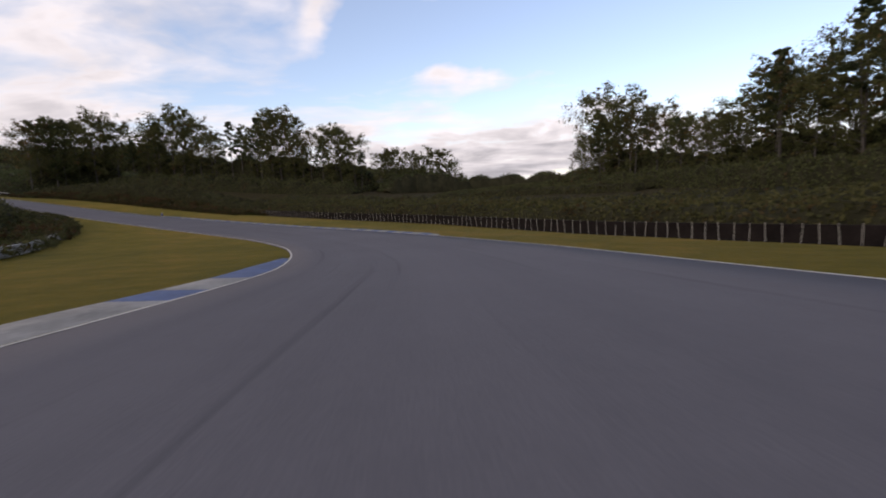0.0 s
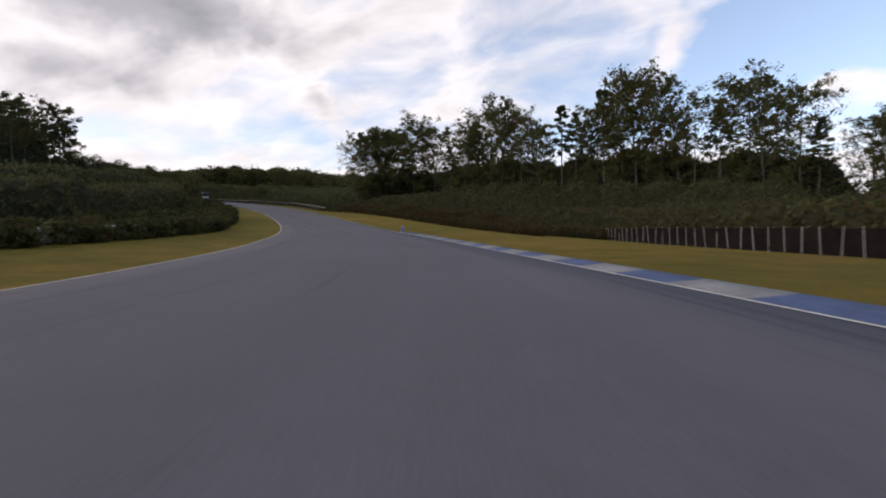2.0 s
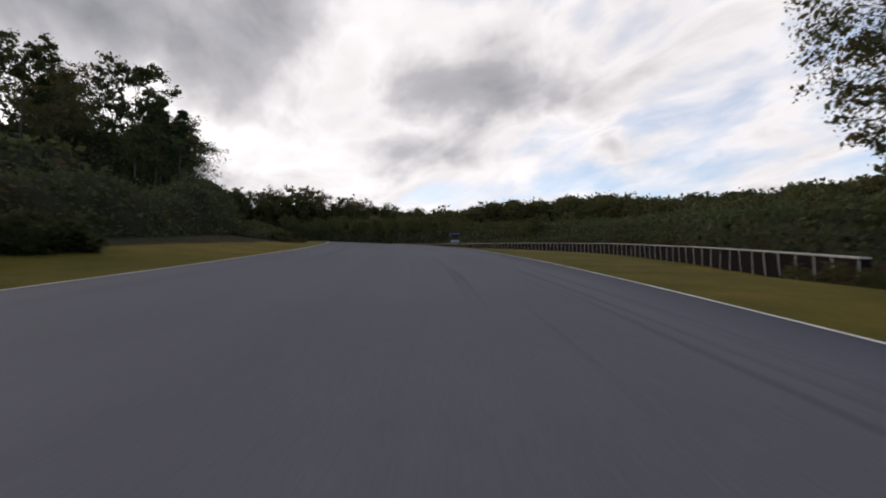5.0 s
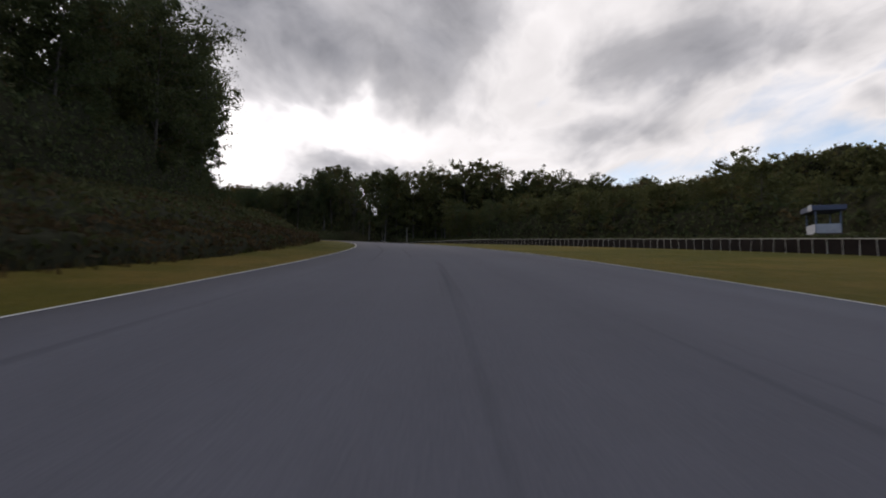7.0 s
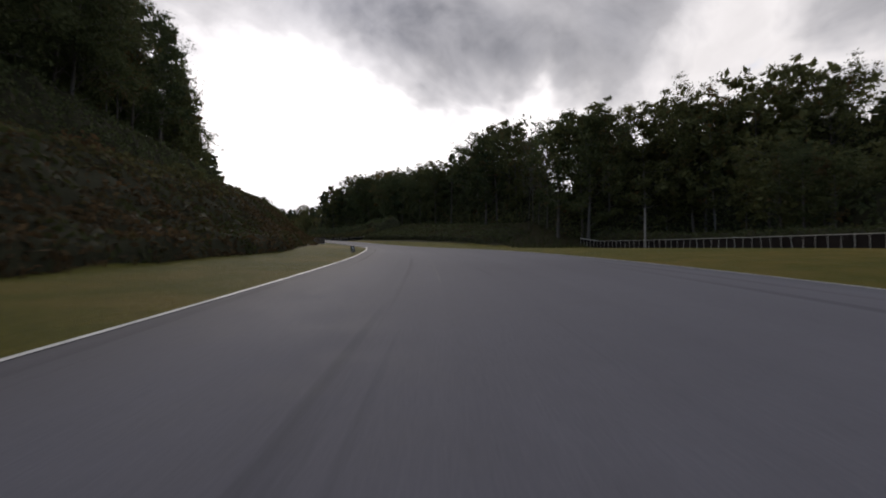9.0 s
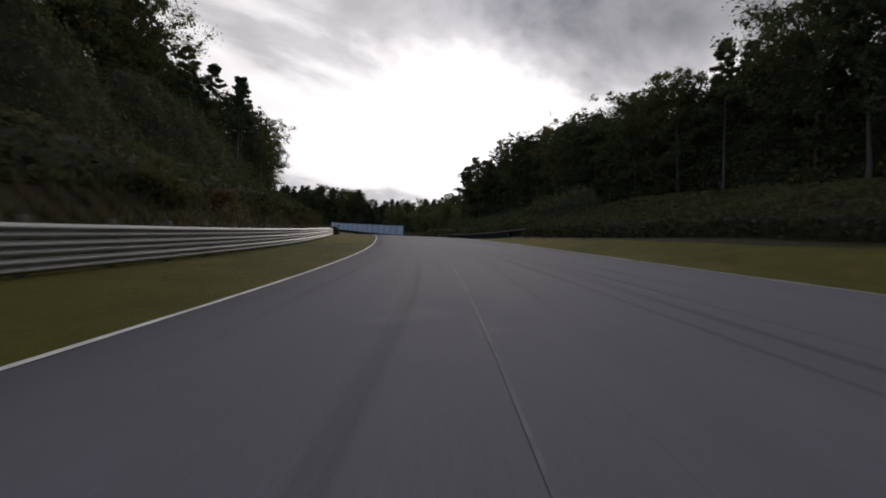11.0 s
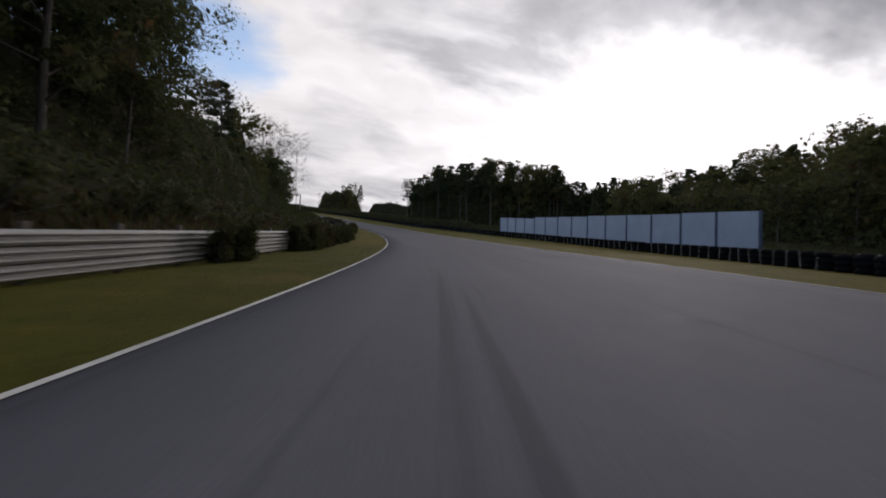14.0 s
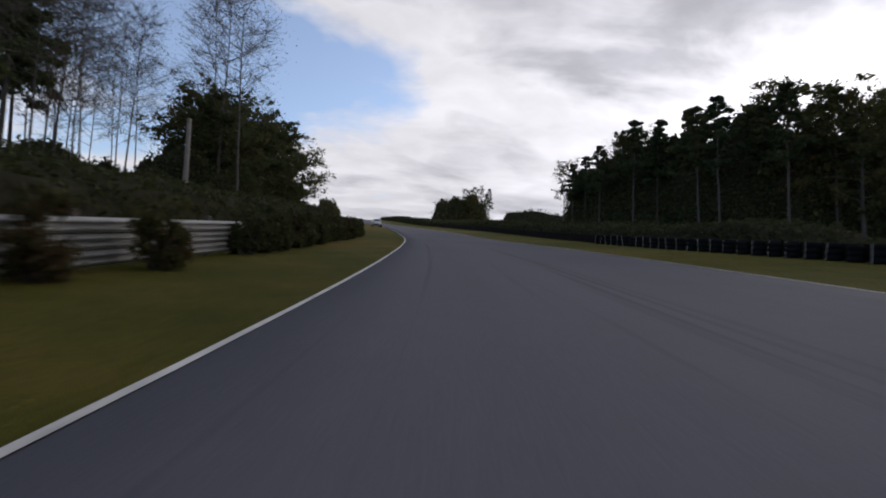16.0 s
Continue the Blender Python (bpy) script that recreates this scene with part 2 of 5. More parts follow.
M = {
    "asphalt": make_asphalt(),
    "grass": make_grass(),
    "line": plain("white_line_paint", (0.46, 0.44, 0.40), 0.7, vary=0.35, scale=1.5),
    "kerb_blue": plain("worn_blue_kerb_paint", (0.040, 0.066, 0.155), 0.8, vary=0.5, scale=1.2, relief=0.3),
    "kerb_white": plain("worn_white_kerb_paint", (0.185, 0.18, 0.172), 0.8, vary=0.5, scale=1.2, relief=0.3),
    "leaf": make_leaf("oak_leaves", (0.046, 0.056, 0.024), (0.090, 0.102, 0.042), (0.100, 0.066, 0.032), 0.10),
    "leaf_olive": make_leaf("olive_leaves", (0.050, 0.060, 0.026), (0.110, 0.110, 0.044), (0.12, 0.075, 0.028), 0.6),
    "needle": make_leaf("pine_needles", (0.036, 0.050, 0.027), (0.068, 0.088, 0.042)),
    "shrub": make_leaf("shrub_leaves", (0.042, 0.048, 0.020), (0.080, 0.082, 0.034), (0.058, 0.042, 0.020), 0.25),
    "dry": make_leaf("dry_undergrowth", (0.040, 0.028, 0.014), (0.095, 0.060, 0.028), (0.04, 0.045, 0.015), 0.5),
    # hulls under the leaf coats: dark brown stands in for shade within the growth
    "hull_shade": plain("painted_inner_shade", (0.026, 0.025, 0.014), 0.95, vary=0.5, scale=0.9, spec=0.05, relief=0.5),
    "bank_grass": make_leaf("olive_bank_grass", (0.050, 0.046, 0.020), (0.105, 0.092, 0.038), (0.10, 0.062, 0.030), 0.35),
    "bark": make_bark("grey_bark", (0.035, 0.030, 0.026), (0.13, 0.115, 0.10)),
    "pale_bark": make_bark("pale_bark", (0.045, 0.040, 0.036), (0.125, 0.115, 0.102)),
    "tyre": plain("black_rubber", (0.008, 0.008, 0.009), 0.95, vary=0.4, scale=2.0, relief=0.3, spec=0.12),
    "belt": plain("brown_black_conveyor_rubber", (0.012, 0.0092, 0.0085), 0.95, vary=0.6, scale=0.8, relief=0.3, spec=0.08),
    "post_pale": plain("weathered_pale_wood", (0.36, 0.34, 0.30), 0.8, vary=0.3, scale=4.0, relief=0.3),
    "steel": plain("galvanised_steel", (0.27, 0.265, 0.25), 0.55, 0.45, vary=0.25, scale=1.2),
    "post_dark": plain("dark_wood_post", (0.07, 0.055, 0.045), 0.85, vary=0.3, scale=4.0),
    "panel": plain("pale_blue_sheet_panel", (0.36, 0.42, 0.52), 0.6, vary=0.12, scale=0.6),
    "panel_frame": plain("dark_blue_steel_frame", (0.05, 0.075, 0.13), 0.5, 0.3, vary=0.2),
}


# ---- helpers for building ----
def mesh_of(name, verts, faces, mats, face_mats=None, smooth=False):
    me = bpy.data.meshes.new(name)
    me.from_pydata([tuple(v) for v in verts], [], [tuple(f) for f in faces])
    for m in mats:
        me.materials.append(m)
    if face_mats is not None:
        me.polygons.foreach_set("material_index", face_mats)
    if smooth:
        me.polygons.foreach_set("use_smooth", [True] * len(me.polygons))
    me.update()
    return me


def part(name, bm, mat, parent, label=""):
    """A bmesh, or a mesh, as one object under a thing or a part."""
    if isinstance(bm, bmesh.types.BMesh):
        me = bpy.data.meshes.new(name)
        bm.to_mesh(me)
        bm.free()
        me.materials.append(mat)
    else:
        me = bm
    ob = new(name, me)
    if parent is not None:
        ob.parent = parent
    if label:
        tagged(ob, label)
    return ob


def add_box(bm, size, m=None, bevel=0.0):
    r = bmesh.ops.create_cube(bm, size=1.0, matrix=(m or Matrix()) @ Matrix.Diagonal((*size, 1)))
    if bevel:
        edges = list({e for v in r["verts"] for e in v.link_edges})
        bmesh.ops.bevel(bm, geom=edges, offset=bevel, segments=1, affect="EDGES")
    return r["verts"]


def add_tube(bm, p0, p1, r0, r1, n=8):
    p0, p1 = Vector(p0), Vector(p1)
    d = p1 - p0
    m = Matrix.Translation((p0 + p1) / 2) @ d.to_track_quat("Z", "Y").to_matrix().to_4x4()
    bmesh.ops.create_cone(bm, cap_ends=True, segments=n, radius1=r0, radius2=r1, depth=d.length, matrix=m)


# ---- the line of the track: everything is placed by metres along it and metres to its right ----
EYE, ROAD_LIFT = 0.80, 0.06


def make_line():
    p = np.array([row[1:4] for row in DRIVE])
    a = p[0] - p[1]
    before = [p[0] + a / np.linalg.norm(a[:2]) * k for k in (64, 48, 32, 16)]
    h = math.atan2(-(p[-1] - p[-2])[0], (p[-1] - p[-2])[1])
    q, after = p[-1].copy(), []
    for i in range(16):
        h += 0.0546 * max(0.0, 1 - i / 19.5)
        q = q + np.array([-math.sin(h), math.cos(h), 0.102 if i < 3 else 0.121 if i < 8 else 0.14 if i < 11 else 0.03]) * 16
        after.append(q.copy())
    k = np.vstack([before, p, after])
    # a smooth curve through the knots
    out = []
    for i in range(1, len(k) - 2):
        for u in np.linspace(0, 1, 12, endpoint=False):
            a0, a1, a2, a3 = k[i - 1], k[i], k[i + 1], k[i + 2]
            out.append(0.5 * (2 * a1 + (a2 - a0) * u + (2 * a0 - 5 * a1 + 4 * a2 - a3) * u * u + (3 * a1 - a0 - 3 * a2 + a3) * u ** 3))
    out = np.array(out)
    s = np.r_[0, np.cumsum(np.linalg.norm(np.diff(out[:, :2], axis=0), axis=1))]
    zero = np.argmin(np.linalg.norm(out[:, :2] - p[0, :2], axis=1))
    s -= s[zero]
    g = np.arange(s[0], s[-1], 1.0)
    line = np.stack([np.interp(g, s, out[:, i]) for i in range(3)], 1)
    line[:, 2] -= EYE + ROAD_LIFT
    t = np.gradient(line[:, :2], axis=0)
    t /= np.linalg.norm(t, axis=1)[:, None]
    return g, line, t


LS, LP, LT = make_line()


def table(text):
    v = np.array([float(x) for x in text.split()])
    return v[0::2], v[1::2]


EDGE_L = table("-60 -3.9 0 -3.82 14 -3.75 29 -4.09 43 -4.93 58 -6.13 73 -7.19 88 -7.45 103 -7.08 119 -6.63 134 -6.22 150 -5.92 165 -5.68 181 -5.27 197 -4.70 213 -4.15 230 -3.70 246 -3.33 262 -3.04 278 -2.77 294 -2.59 311 -2.62 327 -2.55 343 -2.40 360 -2.44 376 -2.54 393 -2.46 410 -2.31 426 -2.19 443 -2.03 460 -1.97 478 -1.93 496 -1.77 513 -1.51 540 -1.5 800 -1.5")
EDGE_R = table("-60 4.8 0 4.96 14 5.10 29 5.11 43 4.56 58 3.63 73 2.94 88 2.59 103 2.50 119 2.64 134 2.90 150 3.24 165 3.71 181 4.18 197 4.60 213 5.16 230 5.83 246 6.43 262 6.88 278 7.20 294 7.36 311 7.31 327 7.25 343 7.27 360 7.30 376 7.31 393 7.34 410 7.45 426 7.68 443 8.04 460 8.56 478 8.75 496 8.26 513 7.66 540 8.0 800 8.0")


def left_edge(s):
    return np.interp(s, *EDGE_L)


def right_edge(s):
    return np.interp(s, *EDGE_R)


# rise of the land beside the track, in metres, at 12, 25, 50 and 110 m to either side
RISE_R = {7: table("-60 0 600 0"),
          12: table("-60 -0.5 45 -0.5 60 -0.3 90 -0.2 130 0.1 148 0 163 -0.7 185 -0.3 210 0 300 0.2 345 0.3 365 0.8 390 0.4 405 -0.1 440 -0.1 600 0.1"),
          25: table("-60 -1.8 30 -1.8 50 -1.0 100 -1.3 112 -0.2 135 1.6 150 1.2 163 -0.8 190 -0.2 212 0.1 300 0.7 346 0.2 362 3.2 385 4.0 402 2.2 415 0.6 450 -0.3 500 0.1 600 1"),
          50: table("-60 1 90 2 140 4.5 165 3 230 1 340 1.2 365 7 395 7 430 4 470 1 520 2 800 3"),
          110: table("-60 3 100 5 180 7 230 10 330 10 400 9 500 4 800 6")}
RISE_L = {7: table("-60 0 345 0.1 370 -0.1 398 -0.22 430 -0.12 468 0 520 0.1 800 0.1"),
          12: table("-60 0.2 60 0.2 150 0.2 190 0.6 215 1.4 260 2.0 300 3.2 330 3.4 375 3.0 400 3.2 445 3.4 468 1.8 485 0.8 800 0.5"),
          25: table("-60 0.3 120 0.4 180 1.0 210 3.5 300 6.5 350 6.5 420 6 450 5.6 472 3.5 510 1.2 800 1"),
          50: table("-60 0 120 0.5 190 2 230 6 300 9 390 9 470 5 510 2 800 2"),
          110: table("-60 0 100 2 200 5 300 8 390 9 470 6 510 3 800 3")}


def rise(s, l):
    """Height of the land over the track, for arrays of places along and across."""
    out = np.zeros_like(s)
    for side, tab, edge in ((1, RISE_R, right_edge), (-1, RISE_L, left_edge)):
        w = side * l
        e = np.abs(edge(s)) + 1.2
        xs = [e, np.maximum(7.0, e + 1), np.maximum(12.0, e + 2), 25.0 + 0 * s, 50.0 + 0 * s, 110.0 + 0 * s]
        ys = [0 * s] + [np.interp(s, *tab[k]) for k in (7, 12, 25, 50, 110)]
        v = np.zeros_like(s)
        for i in range(5):
            u = np.clip((w - xs[i]) / np.maximum(xs[i + 1] - xs[i], 0.5), 0, 1)
            u = u * u * (3 - 2 * u)
            v = v + (ys[i + 1] - ys[i]) * u
        out = np.where(w > 0, v, out)
    return out


def land(x, y):
    """Height of the ground at places of the plan (arrays)."""
    x, y = np.atleast_1d(np.asarray(x, float)), np.atleast_1d(np.asarray(y, float))
    out = np.empty(len(x))
    for i in range(0, len(x), 4000):
        dx = x[i:i + 4000, None] - LP[None, :, 0]
        dy = y[i:i + 4000, None] - LP[None, :, 1]
        d2 = dx * dx + dy * dy
        # far from the track many stretches share; close to it the nearest one rules
        w = 1.0 / (d2 + 0.5) ** 3
        j = d2.argmin(1)
        rr = np.arange(len(j))
        l = dx[rr, j] * LT[j, 1] - dy[rr, j] * LT[j, 0]
        far = np.sqrt(d2[rr, j])
        l = np.where(np.abs(l) < far * 0.98, np.sign(l + 1e-9) * far, l)
        z = (w * LP[None, :, 2]).sum(1) / w.sum(1) + rise(LS[j], l)
        u = np.clip((far - 300) / 900, 0, 1)
        px, py = x[i:i + 4000], y[i:i + 4000]
        # the country falls away beyond the woods in the north-east
        a, b = np.clip((py - 96) / 130, 0, 1), np.clip((px + 25) / 60, 0, 1)
        z = z - 13.0 * a * a * (3 - 2 * a) * b * b * (3 - 2 * b)
        out[i:i + 4000] = z * (1 - u) + (22.0 - 9.0 * np.tanh((px + 120) / 180) + 5.0 * np.sin(px * 0.004) * np.cos(py * 0.005)) * u
    return out


def land_z(x, y):
    return float(land([x], [y])[0])


def place(s, l):
    """x, y, z and the heading of the track's tangent (degrees) at s along and l across."""
    i = min(max(int(round(s - LS[0])), 0), len(LS) - 1)
    t = LT[i]
    x, y = LP[i, 0] + t[1] * l, LP[i, 1] - t[0] * l
    return x, y, land_z(x, y), math.degrees(math.atan2(t[1], t[0]))


# ---- ground, one sheet to the horizon ----
def spaced(lo, hi, step, reach):
    mid = list(np.arange(lo, hi + 0.1, step))
    a, b, k = mid[0], mid[-1], step
    pre, post = [], []
    while a > lo - reach:
        k *= 1.25
        a -= k
        b += k
        pre.append(a)
        post.append(b)
    return np.array(pre[::-1] + mid + post)


# where the mown grass ends and the leaf litter of the woods begins, metres to the right and left
WOOD_R = table("-60 24 8 23.5 30 19.8 60 18.5 72 17.2 88 17.5 94 14.5 120 14.5 135 13 150 11.3 163 12.5 175 17 190 22.5 205 25.5 245 28.5 290 29.5 344 34 350 18 362 12 390 11.5 400 15 443 17.6 458 17.4 480 20.5 505 21.5 545 18 800 17.5")
WOOD_L = table("-60 -30 20 -20.5 57 -19.5 75 -17 100 -13 145 -12.5 165 -11 190 -7.5 338 -6.5 398 -7.0 560 -5.8 800 -6")


def litter_at(x, y):
    out = np.zeros(len(x))
    for i in range(0, len(x), 4000):
        dx, dy = x[i:i + 4000, None] - LP[None, :, 0], y[i:i + 4000, None] - LP[None, :, 1]
        d2 = dx * dx + dy * dy
        j = d2.argmin(1)
        rr = np.arange(len(j))
        l = dx[rr, j] * LT[j, 1] - dy[rr, j] * LT[j, 0]
        far = np.sqrt(d2[rr, j])
        over = np.where(l > 0, far - np.interp(LS[j], *WOOD_R), far + np.interp(LS[j], *WOOD_L))
        out[i:i + 4000] = np.clip(over / 3.0 + 0.5, 0, 1)
    return out


def build_ground():
    xs, ys = spaced(-410, 60, 2.0, 2600), spaced(-200, 180, 2.0, 2600)
    X, Y = np.meshgrid(xs, ys)
    Z = land(X.ravel(), Y.ravel())
    n, m = len(xs), len(ys)
    i = (np.arange(m - 1)[:, None] * n + np.arange(n - 1)[None, :]).ravel()
    faces = np.stack([i, i + 1, i + n + 1, i + n], 1)
    me = bpy.data.meshes.new("ground")
    me.vertices.add(n * m)
    me.vertices.foreach_set("co", np.stack([X.ravel(), Y.ravel(), Z], 1).ravel())
    me.loops.add(faces.size)
    me.loops.foreach_set("vertex_index", faces.ravel().astype(np.int32))
    me.polygons.add(len(faces))
    me.polygons.foreach_set("loop_start", (np.arange(len(faces)) * 4).astype(np.int32))
    me.polygons.foreach_set("loop_total", np.full(len(faces), 4, np.int32))
    me.polygons.foreach_set("use_smooth", np.ones(len(faces), bool))
    me.materials.append(M["grass"])
    me.update(calc_edges=True)
    me.validate()
    lay = me.attributes.new("litter", "FLOAT", "POINT")
    lay.data.foreach_set("value", litter_at(X.ravel(), Y.ravel()).astype(np.float32))
    tagged(new("ground", me), "mown olive and yellow grass on rolling land", "grass", kind="structure")


def strip(name, s, cols, mat, lift=None, uv=True):
    """A ribbon along the track: cols are arrays of metres across, lift their heights over the land."""
    s = np.asarray(s, float)
    pts = []
    for k, c in enumerate(cols):
        i = np.clip(s - LS[0], 0, len(LS) - 1.001)
        j = i.astype(int)
        f = (i - j)[:, None]
        p = LP[j, :2] * (1 - f) + LP[j + 1, :2] * f
        t = LT[j] * (1 - f) + LT[j + 1] * f
        xy = p + np.stack([t[:, 1], -t[:, 0]], 1) * np.asarray(c)[:, None]
        z = land(xy[:, 0], xy[:, 1]) + (lift[k] if lift is not None else 0.05)
        pts.append(np.c_[xy, z])
    P = np.stack(pts, 1)
    n, m = P.shape[:2]
    v = P.reshape(-1, 3)
    faces = [(a * m + b, a * m + b + 1, (a + 1) * m + b + 1, (a + 1) * m + b) for a in range(n - 1) for b in range(m - 1)]
    faces = [f[::-1] for f in faces]
    me = mesh_of(name, v, faces, [mat], smooth=True)
    if uv:
        lay = me.uv_layers.new(name="UVMap")
        flat = np.stack([np.stack(cols, 1), np.repeat(s[:, None], m, 1)], -1).reshape(-1, 2)
        idx = np.empty(len(me.loops), np.int32)
        me.loops.foreach_get("vertex_index", idx)
        lay.data.foreach_set("uv", flat[idx].ravel())
    return me


build_ground()
S_ALL = np.arange(-48, LS[-1] - 2, 2.0)
EL, ER = left_edge(S_ALL), right_edge(S_ALL)
cross = [EL + (ER - EL) * f for f in np.linspace(0, 1, 9)]
road = tagged(new("road", strip("road", S_ALL, [EL - 0.02] + cross + [ER + 0.02], M["asphalt"], [-0.1] + [0.06] * 9 + [-0.1])),
              "grey asphalt race track with dark tyre marks", "road", kind="structure")
for nm, e, w in (("trim", EL, 0.065), ("trim", ER, -0.065)):
    tagged(new(nm, strip(nm, S_ALL, [e + 0.012, e + 0.012 + w] if w > 0 else [e - 0.012 + w, e - 0.012], M["line"], [0.066, 0.066])),
           "thin white painted line along the track's edge", "line", kind="structure")
joint_s = np.arange(286, 446, 2.0)
joint_l = np.interp(joint_s, (286, 315, 400, 446), (0.05, 0.18, 0.66, 0.85))
tagged(new("trim", strip("trim", joint_s, [joint_l, joint_l + 0.025], plain("worn_pale_joint", (0.082, 0.079, 0.084), 0.9, vary=0.5, scale=0.7), [0.066, 0.066])),
       "pale worn paving joint along the middle of the track", "joint", kind="structure")


# ---- trees: a few models, each with trunk and crown, then copies ----
def sprigs(rng, centres, size, per, flatten=0.6):
    """Leaf clumps: loose small blades scattered about each centre."""
    c = np.repeat(centres[:, :3], per, 0)
    r = np.repeat(centres[:, 3], per)
    n = len(c)
    d = rng.normal(size=(n, 3))
    d /= np.linalg.norm(d, axis=1)[:, None]
    rad = r * rng.uniform(0.12, 1.0, n) ** 0.8
    p = c + d * rad[:, None] * np.array([1, 1, flatten])
    a = rng.normal(size=(n, 3))
    a /= np.linalg.norm(a, axis=1)[:, None]
    b = np.cross(a, rng.normal(size=(n, 3)))
    b /= np.linalg.norm(b, axis=1)[:, None]
    k = size * rng.uniform(0.5, 1.3, n)[:, None]
    v = np.stack([p - a * k, p + b * k * 0.55, p + a * k, p - b * k * 0.55], 1).reshape(-1, 3)
    f = np.arange(n * 4).reshape(-1, 4)
    return v, f


def fast_mesh(name, v, f, mat):
    me = bpy.data.meshes.new(name)
    me.vertices.add(len(v))
    me.vertices.foreach_set("co", np.asarray(v, np.float32).ravel())
    me.loops.add(f.size)
    me.loops.foreach_set("vertex_index", f.ravel().astype(np.int32))
    me.polygons.add(len(f))
    me.polygons.foreach_set("loop_start", (np.arange(len(f)) * 4).astype(np.int32))
    me.polygons.foreach_set("loop_total", np.full(len(f), 4, np.int32))
    me.materials.append(mat)
    me.update(calc_edges=True)
    return me


def limb_mesh(name, limbs, mat, n=6):
    """Tapered tubes along polylines: limbs is a list of (points, radii)."""
    v, f = [], []
    for pts, radii in limbs:
        base = len(v)
        for i, (p, r) in enumerate(zip(pts, radii)):
            p = np.asarray(p, float)
            q = np.asarray(pts[min(i + 1, len(pts) - 1)], float) - np.asarray(pts[max(i - 1, 0)], float)
            q /= np.linalg.norm(q) + 1e-9
            u = np.cross(q, (0.3, 1, 0.2))
            u /= np.linalg.norm(u) + 1e-9
            w = np.cross(q, u)
            for k in range(n):
                t = 2 * math.pi * k / n
                v.append(p + (u * math.cos(t) + w * math.sin(t)) * r)
        for i in range(len(pts) - 1):
            for k in range(n):
                a, b = base + i * n + k, base + i * n + (k + 1) % n
                f.append((a, b, b + n, a + n))
    me = mesh_of(name, v, f, [mat], smooth=True)
    return me


def grow(rng, height, trunk_r, crown_from, spread, limbs, lean=0.03, pine=False, wobble=0.02, twigs=3):
    """Trunk and limbs of a tree that is height tall; gives the limbs and the centres of its leaf clumps."""
    k = 8
    off = np.cumsum(rng.normal(0, wobble * height / k, (k + 1, 2)), 0) + rng.normal(0, lean, 2) * height * np.linspace(0, 1, k + 1)[:, None]
    off -= off[0]
    tr = [(off[i, 0], off[i, 1], height * 0.95 * i / k) for i in range(k + 1)]
    rad = [trunk_r * (1 - 0.86 * (i / k) ** 1.1) * (1.35 if i == 0 else 1) for i in range(k + 1)]
    out, centres = [(tr, rad)], []
    side = rng.uniform(0, 6.28)
    for j in range(limbs):
        h = crown_from + (1 - crown_from) * ((j + rng.uniform(0, 0.9)) / limbs) ** (0.9 if pine else 0.8)
        h = min(h, 0.95)
        u = (h - crown_from) / (1 - crown_from)
        az = j * 2.4 + rng.uniform(-0.5, 0.5)
        # crowns reach further to one side, and fill out in the middle
        reach = spread * ((1.05 - u) ** 0.8 if pine else (0.42 + 0.72 * math.sin(math.pi * min(1, 0.12 + 0.76 * u)))) * rng.uniform(0.6, 1.2)
        reach *= 1 + 0.22 * math.cos(az - side)
        i = h / 0.95 * k
        i0 = min(int(i), k - 1)
        p = np.array(tr[i0]) * (1 - (i - i0)) + np.array(tr[i0 + 1]) * (i - i0)
        up = (0.02 + 0.25 * u) if pine else rng.uniform(0.2, 0.75)
        d = np.array([math.cos(az), math.sin(az), up])
        mid = p + d * reach * 0.5 + rng.normal(0, 0.05 * reach, 3)
        end = p + d * reach + rng.normal(0, 0.08 * reach, 3) + np.array([0, 0, -0.06 * reach])
        r = max(trunk_r * 0.30 * (1 - 0.6 * u), 0.03)
        out.append(([p, mid, end], [r, r * 0.6, r * 0.2]))
        for q, rr in ((end, 0.29), (mid * 0.4 + end * 0.6, 0.35), (mid, 0.32)):
            centres.append((*q, max(0.42, reach * rr * rng.uniform(0.7, 1.2))))
        for n in range(twigs if not pine else 2):
            w = rng.uniform(0.1, 0.9)
            e2 = mid * (1 - w) + end * w + np.clip(rng.normal(0, 1, 3), -1.4, 1.4) * 0.26 * reach * (1, 1, 0.35 if pine else 1) + np.array([0, 0, 0.02 if pine else 0.12]) * reach
            out.append(([mid * (1 - w) + p * w * 0.3 + end * w * 0.7, e2], [r * 0.4, r * 0.12]))
            centres.append((*e2, max(0.45, reach * 0.30 * rng.uniform(0.6, 1.2))))
    top = np.array(tr[-1])
    for n in range(4):
        centres.append((*(top + rng.uniform(-0.16, 0.10, 3) * spread), spread * (0.14 if pine else 0.22)))
    return out, np.array(centres)


TREE_LABELS = {"oak": "tall leafy oak with dark green and rusty leaves",
               "ash": "slender broadleaf tree with a thin olive autumn crown and pale trunk",
               "pine": "tall dark pine with a bare lower trunk",
               "bare": "tall nearly leafless tree with fine pale branches",
               "shrub": "dense rounded green shrub in rough undergrowth",
               "hedge": "dense dark green bush growing against the steel guardrail",
               "bush": "low rusty brown undergrowth bush on the grass bank",
               "near_oak": "tall leafy oak with a dense dark crown beside the track",
               "young": "young bushy broadleaf tree filling the wood's edge"}
TREES = {}


